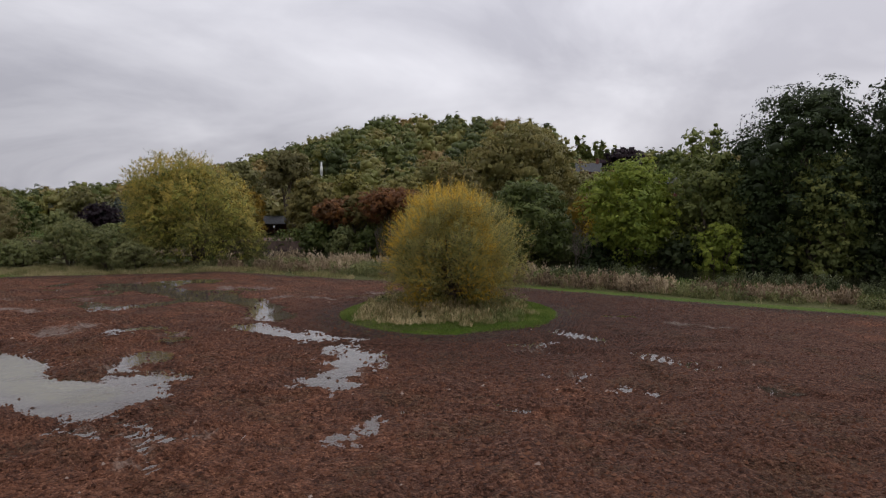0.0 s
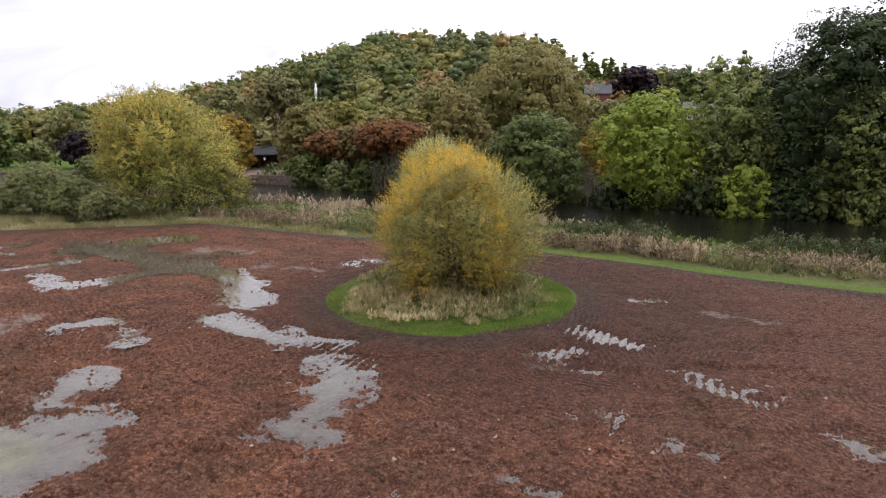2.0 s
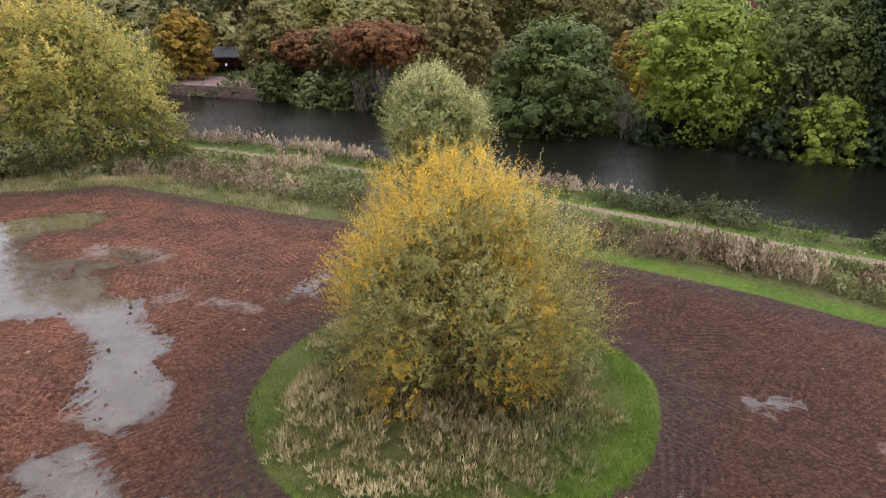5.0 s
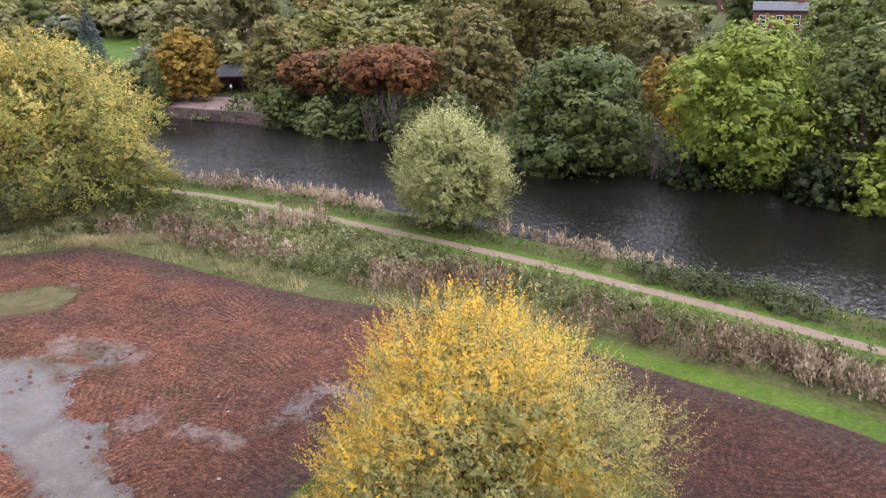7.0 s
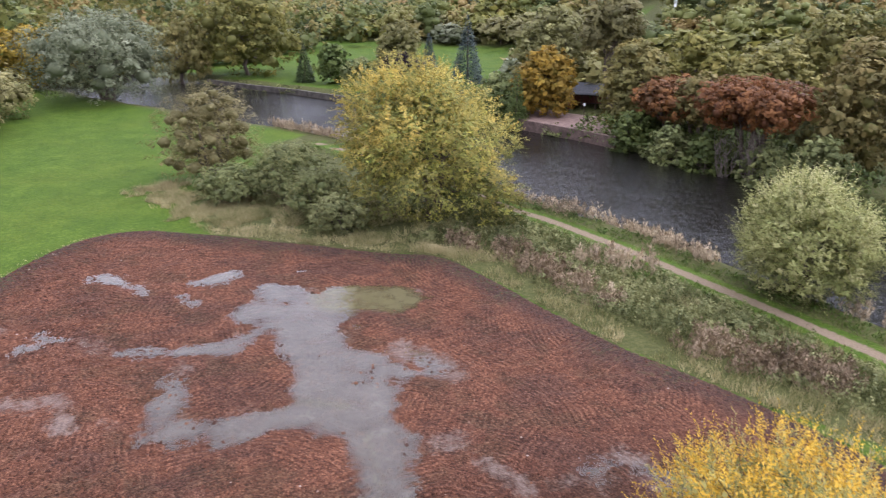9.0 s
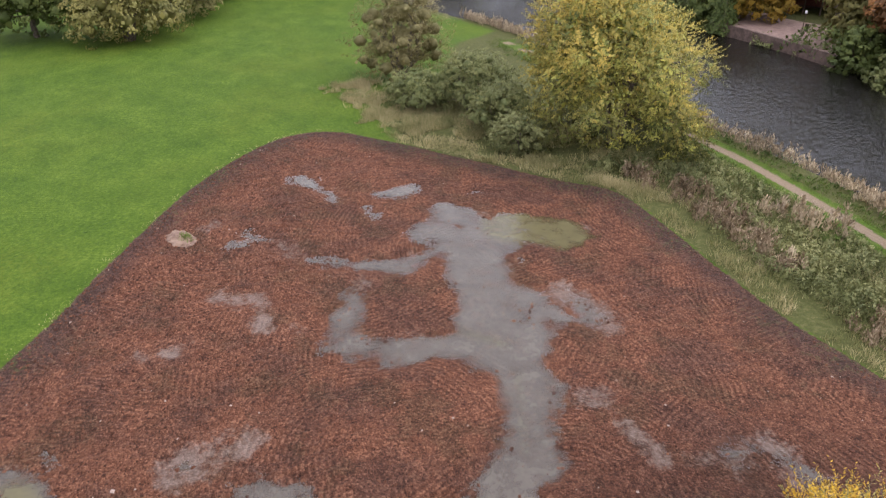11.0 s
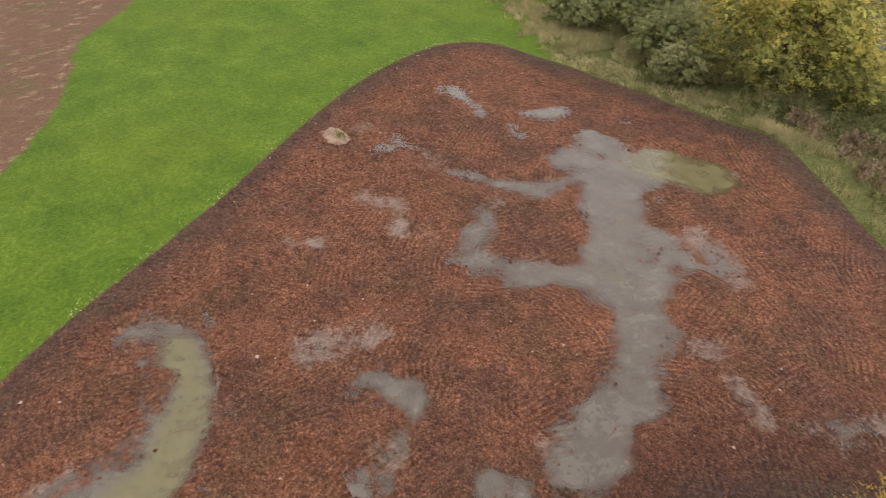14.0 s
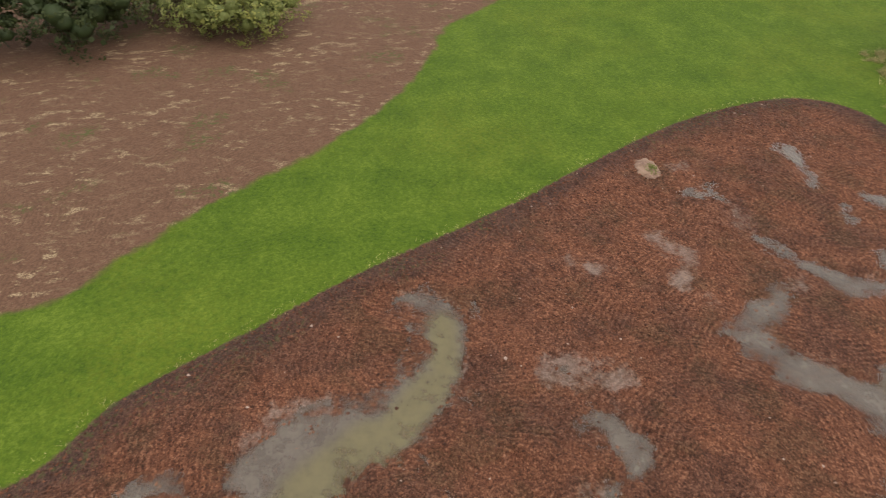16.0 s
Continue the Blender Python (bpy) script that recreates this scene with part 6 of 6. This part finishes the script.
# the open shelter and its terrace on the far bank
sz = float(ground_height([-37.5], [142.5])[0])
shelter = thing("shelter", -38.2, 144.6, sz, "open timber shelter with dark slate roof on a terrace", "shelter")
shelter.rotation_euler = (0, 0, radians(14))
part("roof", mesh_of("roof", lambda bm: gable(bm, 6.6, 4.2, 2.35, 1.5, 0.5, 1.1), SLATE), shelter, "dark slate hipped roof")
part("back_wall", mesh_of("back_wall", lambda bm: block(bm, -3.3, 3.3, 1.85, 2.1, -0.3, 2.35), BRICK), shelter, "brick back wall")
for sx in (-1, 1):
    part("side_wall", mesh_of("side_wall", lambda bm: block(bm, sx * 3.05 - 0.25, sx * 3.05 + 0.25, -1.9, 1.85, -0.3, 2.35), BRICK), shelter)
for px in (-1.1, 1.1):
    part("post", mesh_of("post", lambda bm: block(bm, px - 0.09, px + 0.09, -1.95, -1.77, -0.3, 2.35), TIMBER, 0.01), shelter)
part("beam", mesh_of("beam", lambda bm: block(bm, -3.3, 3.3, -2.0, -1.82, 2.15, 2.35), TIMBER), shelter)
part("bench_seat", mesh_of("bench_seat", lambda bm: block(bm, -2.6, 2.6, 1.35, 1.85, 0.4, 0.46), TIMBER), shelter)

terrace_line = [(-46.5, 131.0), (-39.5, 129.2), (-32.0, 126.8), (-27.5, 124.9)]
back_line = [(-45.0, 139.5), (-40.0, 143.0), (-34.5, 141.6), (-28.0, 133.0)]


def terrace(bm):
    top = [bm.verts.new((x, y, 0.48)) for x, y in terrace_line + back_line[::-1]]
    bottom = [bm.verts.new((x, y, -0.3)) for x, y in terrace_line + back_line[::-1]]
    bm.faces.new(top)
    for k in range(len(top)):
        q = (k + 1) % len(top)
        bm.faces.new((top[k], bottom[k], bottom[q], top[q]))


tagged(new("terrace", mesh_of("terrace", terrace, PAVING)), "pinkish paved terrace in front of the shelter", "terrace", kind="structure")


def bank_wall(bm, line, z0, z1, thick):
    for (ax, ay), (bx, by) in zip(line[:-1], line[1:]):
        nx, ny = by - ay, ax - bx
        m = math.hypot(nx, ny)
        nx, ny = nx / m * thick, ny / m * thick
        v = [bm.verts.new(p) for p in ((ax, ay, z0), (bx, by, z0), (bx + nx, by + ny, z0), (ax + nx, ay + ny, z0), (ax, ay, z1), (bx, by, z1), (bx + nx, by + ny, z1), (ax + nx, ay + ny, z1))]
        for f in ((0, 1, 5, 4), (1, 2, 6, 5), (2, 3, 7, 6), (3, 0, 4, 7), (4, 5, 6, 7)):
            bm.faces.new([v[i] for i in f])


tagged(new("river_wall", mesh_of("river_wall", lambda bm: bank_wall(bm, terrace_line, -1.6, 0.52, 0.3), EARTHY)), "low stone wall along the terrace bank", "wall", kind="structure")
tagged(new("river_wall", mesh_of("river_wall", lambda bm: bank_wall(bm, [(-122, 142.2), (-108, 140.6), (-96, 140.2), (-84, 138.2), (-72, 136.2)], -1.6, 0.02, 0.6), STONE)), "grey-brown stone edging of the upper river bank", "wall", kind="structure")

rng = np.random.default_rng(29)
walls = np.array(terrace_line), np.array([(-122, 142.2), (-108, 140.6), (-96, 140.2), (-84, 138.2), (-72, 136.2)], float)
x, y = scatter(rng, 90000, (-124, -24, 122, 146), lambda a, b: (np.minimum(away(a, b, walls[0]), away(a, b, walls[1])) < 0.75) & (bumps(a, b, 3.2, 87) + 0.4 * bumps(a, b, 1.1, 88) > -0.1))
leafy("bank_weeds", x, y, "weeds and grasses growing over the bank walls", "weeds", "bush", rng, 0.75 + 0.5 * bumps(x, y, 1.5, 89), 0.3, 4)

# sign post on the terrace, and the tall white mast on the hillside
sign = thing("sign_post", -35.4, 134.0, 0.48, "slim dark post with a small white board", "sign")
part("pole", tube_mesh("pole", [([(0, 0, 0), (0, 0, 1.3), (0, 0, 2.6)], [0.05, 0.05, 0.04])], TIMBER), sign)
part("board", mesh_of("board", lambda bm: block(bm, -0.15, 0.15, -0.05, 0.0, 2.2, 2.6), WHITE, 0.01), sign)
part("bin", tube_mesh("bin", [([(0.5, 0, 0), (0.5, 0, 0.45), (0.5, 0, 0.9)], [0.24, 0.27, 0.26])], TIMBER, 10), sign)
mz = float(ground_height([-40.5], [206.0])[0])
mast = thing("mast", -40.5, 206.0, mz, "tall white mast standing among hillside trees", "mast")
part("pole", tube_mesh("pole", [([(0, 0, -0.3), (0, 0, 8), (0, 0, 18.4 - mz)], [0.26, 0.25, 0.24])], WHITE, 8), mast)
part("cap", tube_mesh("cap", [([(0, 0, 15.2 - mz), (0, 0, 15.25 - mz), (0, 0, 17.6 - mz), (0, 0, 17.7 - mz)], [0.15, 0.4, 0.4, 0.15])], WHITE, 8), mast)

# turf lump left on the soil
lump = thing("turf_lump", -42.6, 49.6, 0.1, "lump of pale clay and turf on the soil", "mound")
rng = np.random.default_rng(3)


def mound(bm):
    bmesh.ops.create_icosphere(bm, subdivisions=3, radius=1)
    for v in bm.verts:
        k = 1 + 0.35 * noise.noise(v.co * 2.2) + 0.12 * noise.noise(v.co * 6)
        v.co = Vector((v.co.x * 1.3 * k, v.co.y * 0.9 * k, v.co.z * 0.32 * k))


part("clay", mesh_of("clay", mound, plain_material("pale_clay", (0.13, 0.075, 0.05), (0.24, 0.16, 0.11), 2.0, 0.9, 0.6)), lump, "pale clay heap")
gx0, gy0 = np.clip(rng.normal(0.45, 0.3, 260), -0.2, 1.0), np.clip(rng.normal(0.25, 0.2, 260), -0.2, 0.6)
foot = np.stack([gx0, gy0, 0.26 * np.sqrt(np.clip(1 - (gx0 / 1.3) ** 2 - (gy0 / 0.9) ** 2, 0, 1))], 1)
part("turf", blade_mesh("turf", foot, foot + np.stack([rng.normal(0, 0.1, 260), rng.normal(0, 0.1, 260), rng.uniform(0.1, 0.22, 260)], 1), 0.06, rng.uniform(0.5, 1.0, 260), LEAVES["blade"], rng), lump, "green turf")
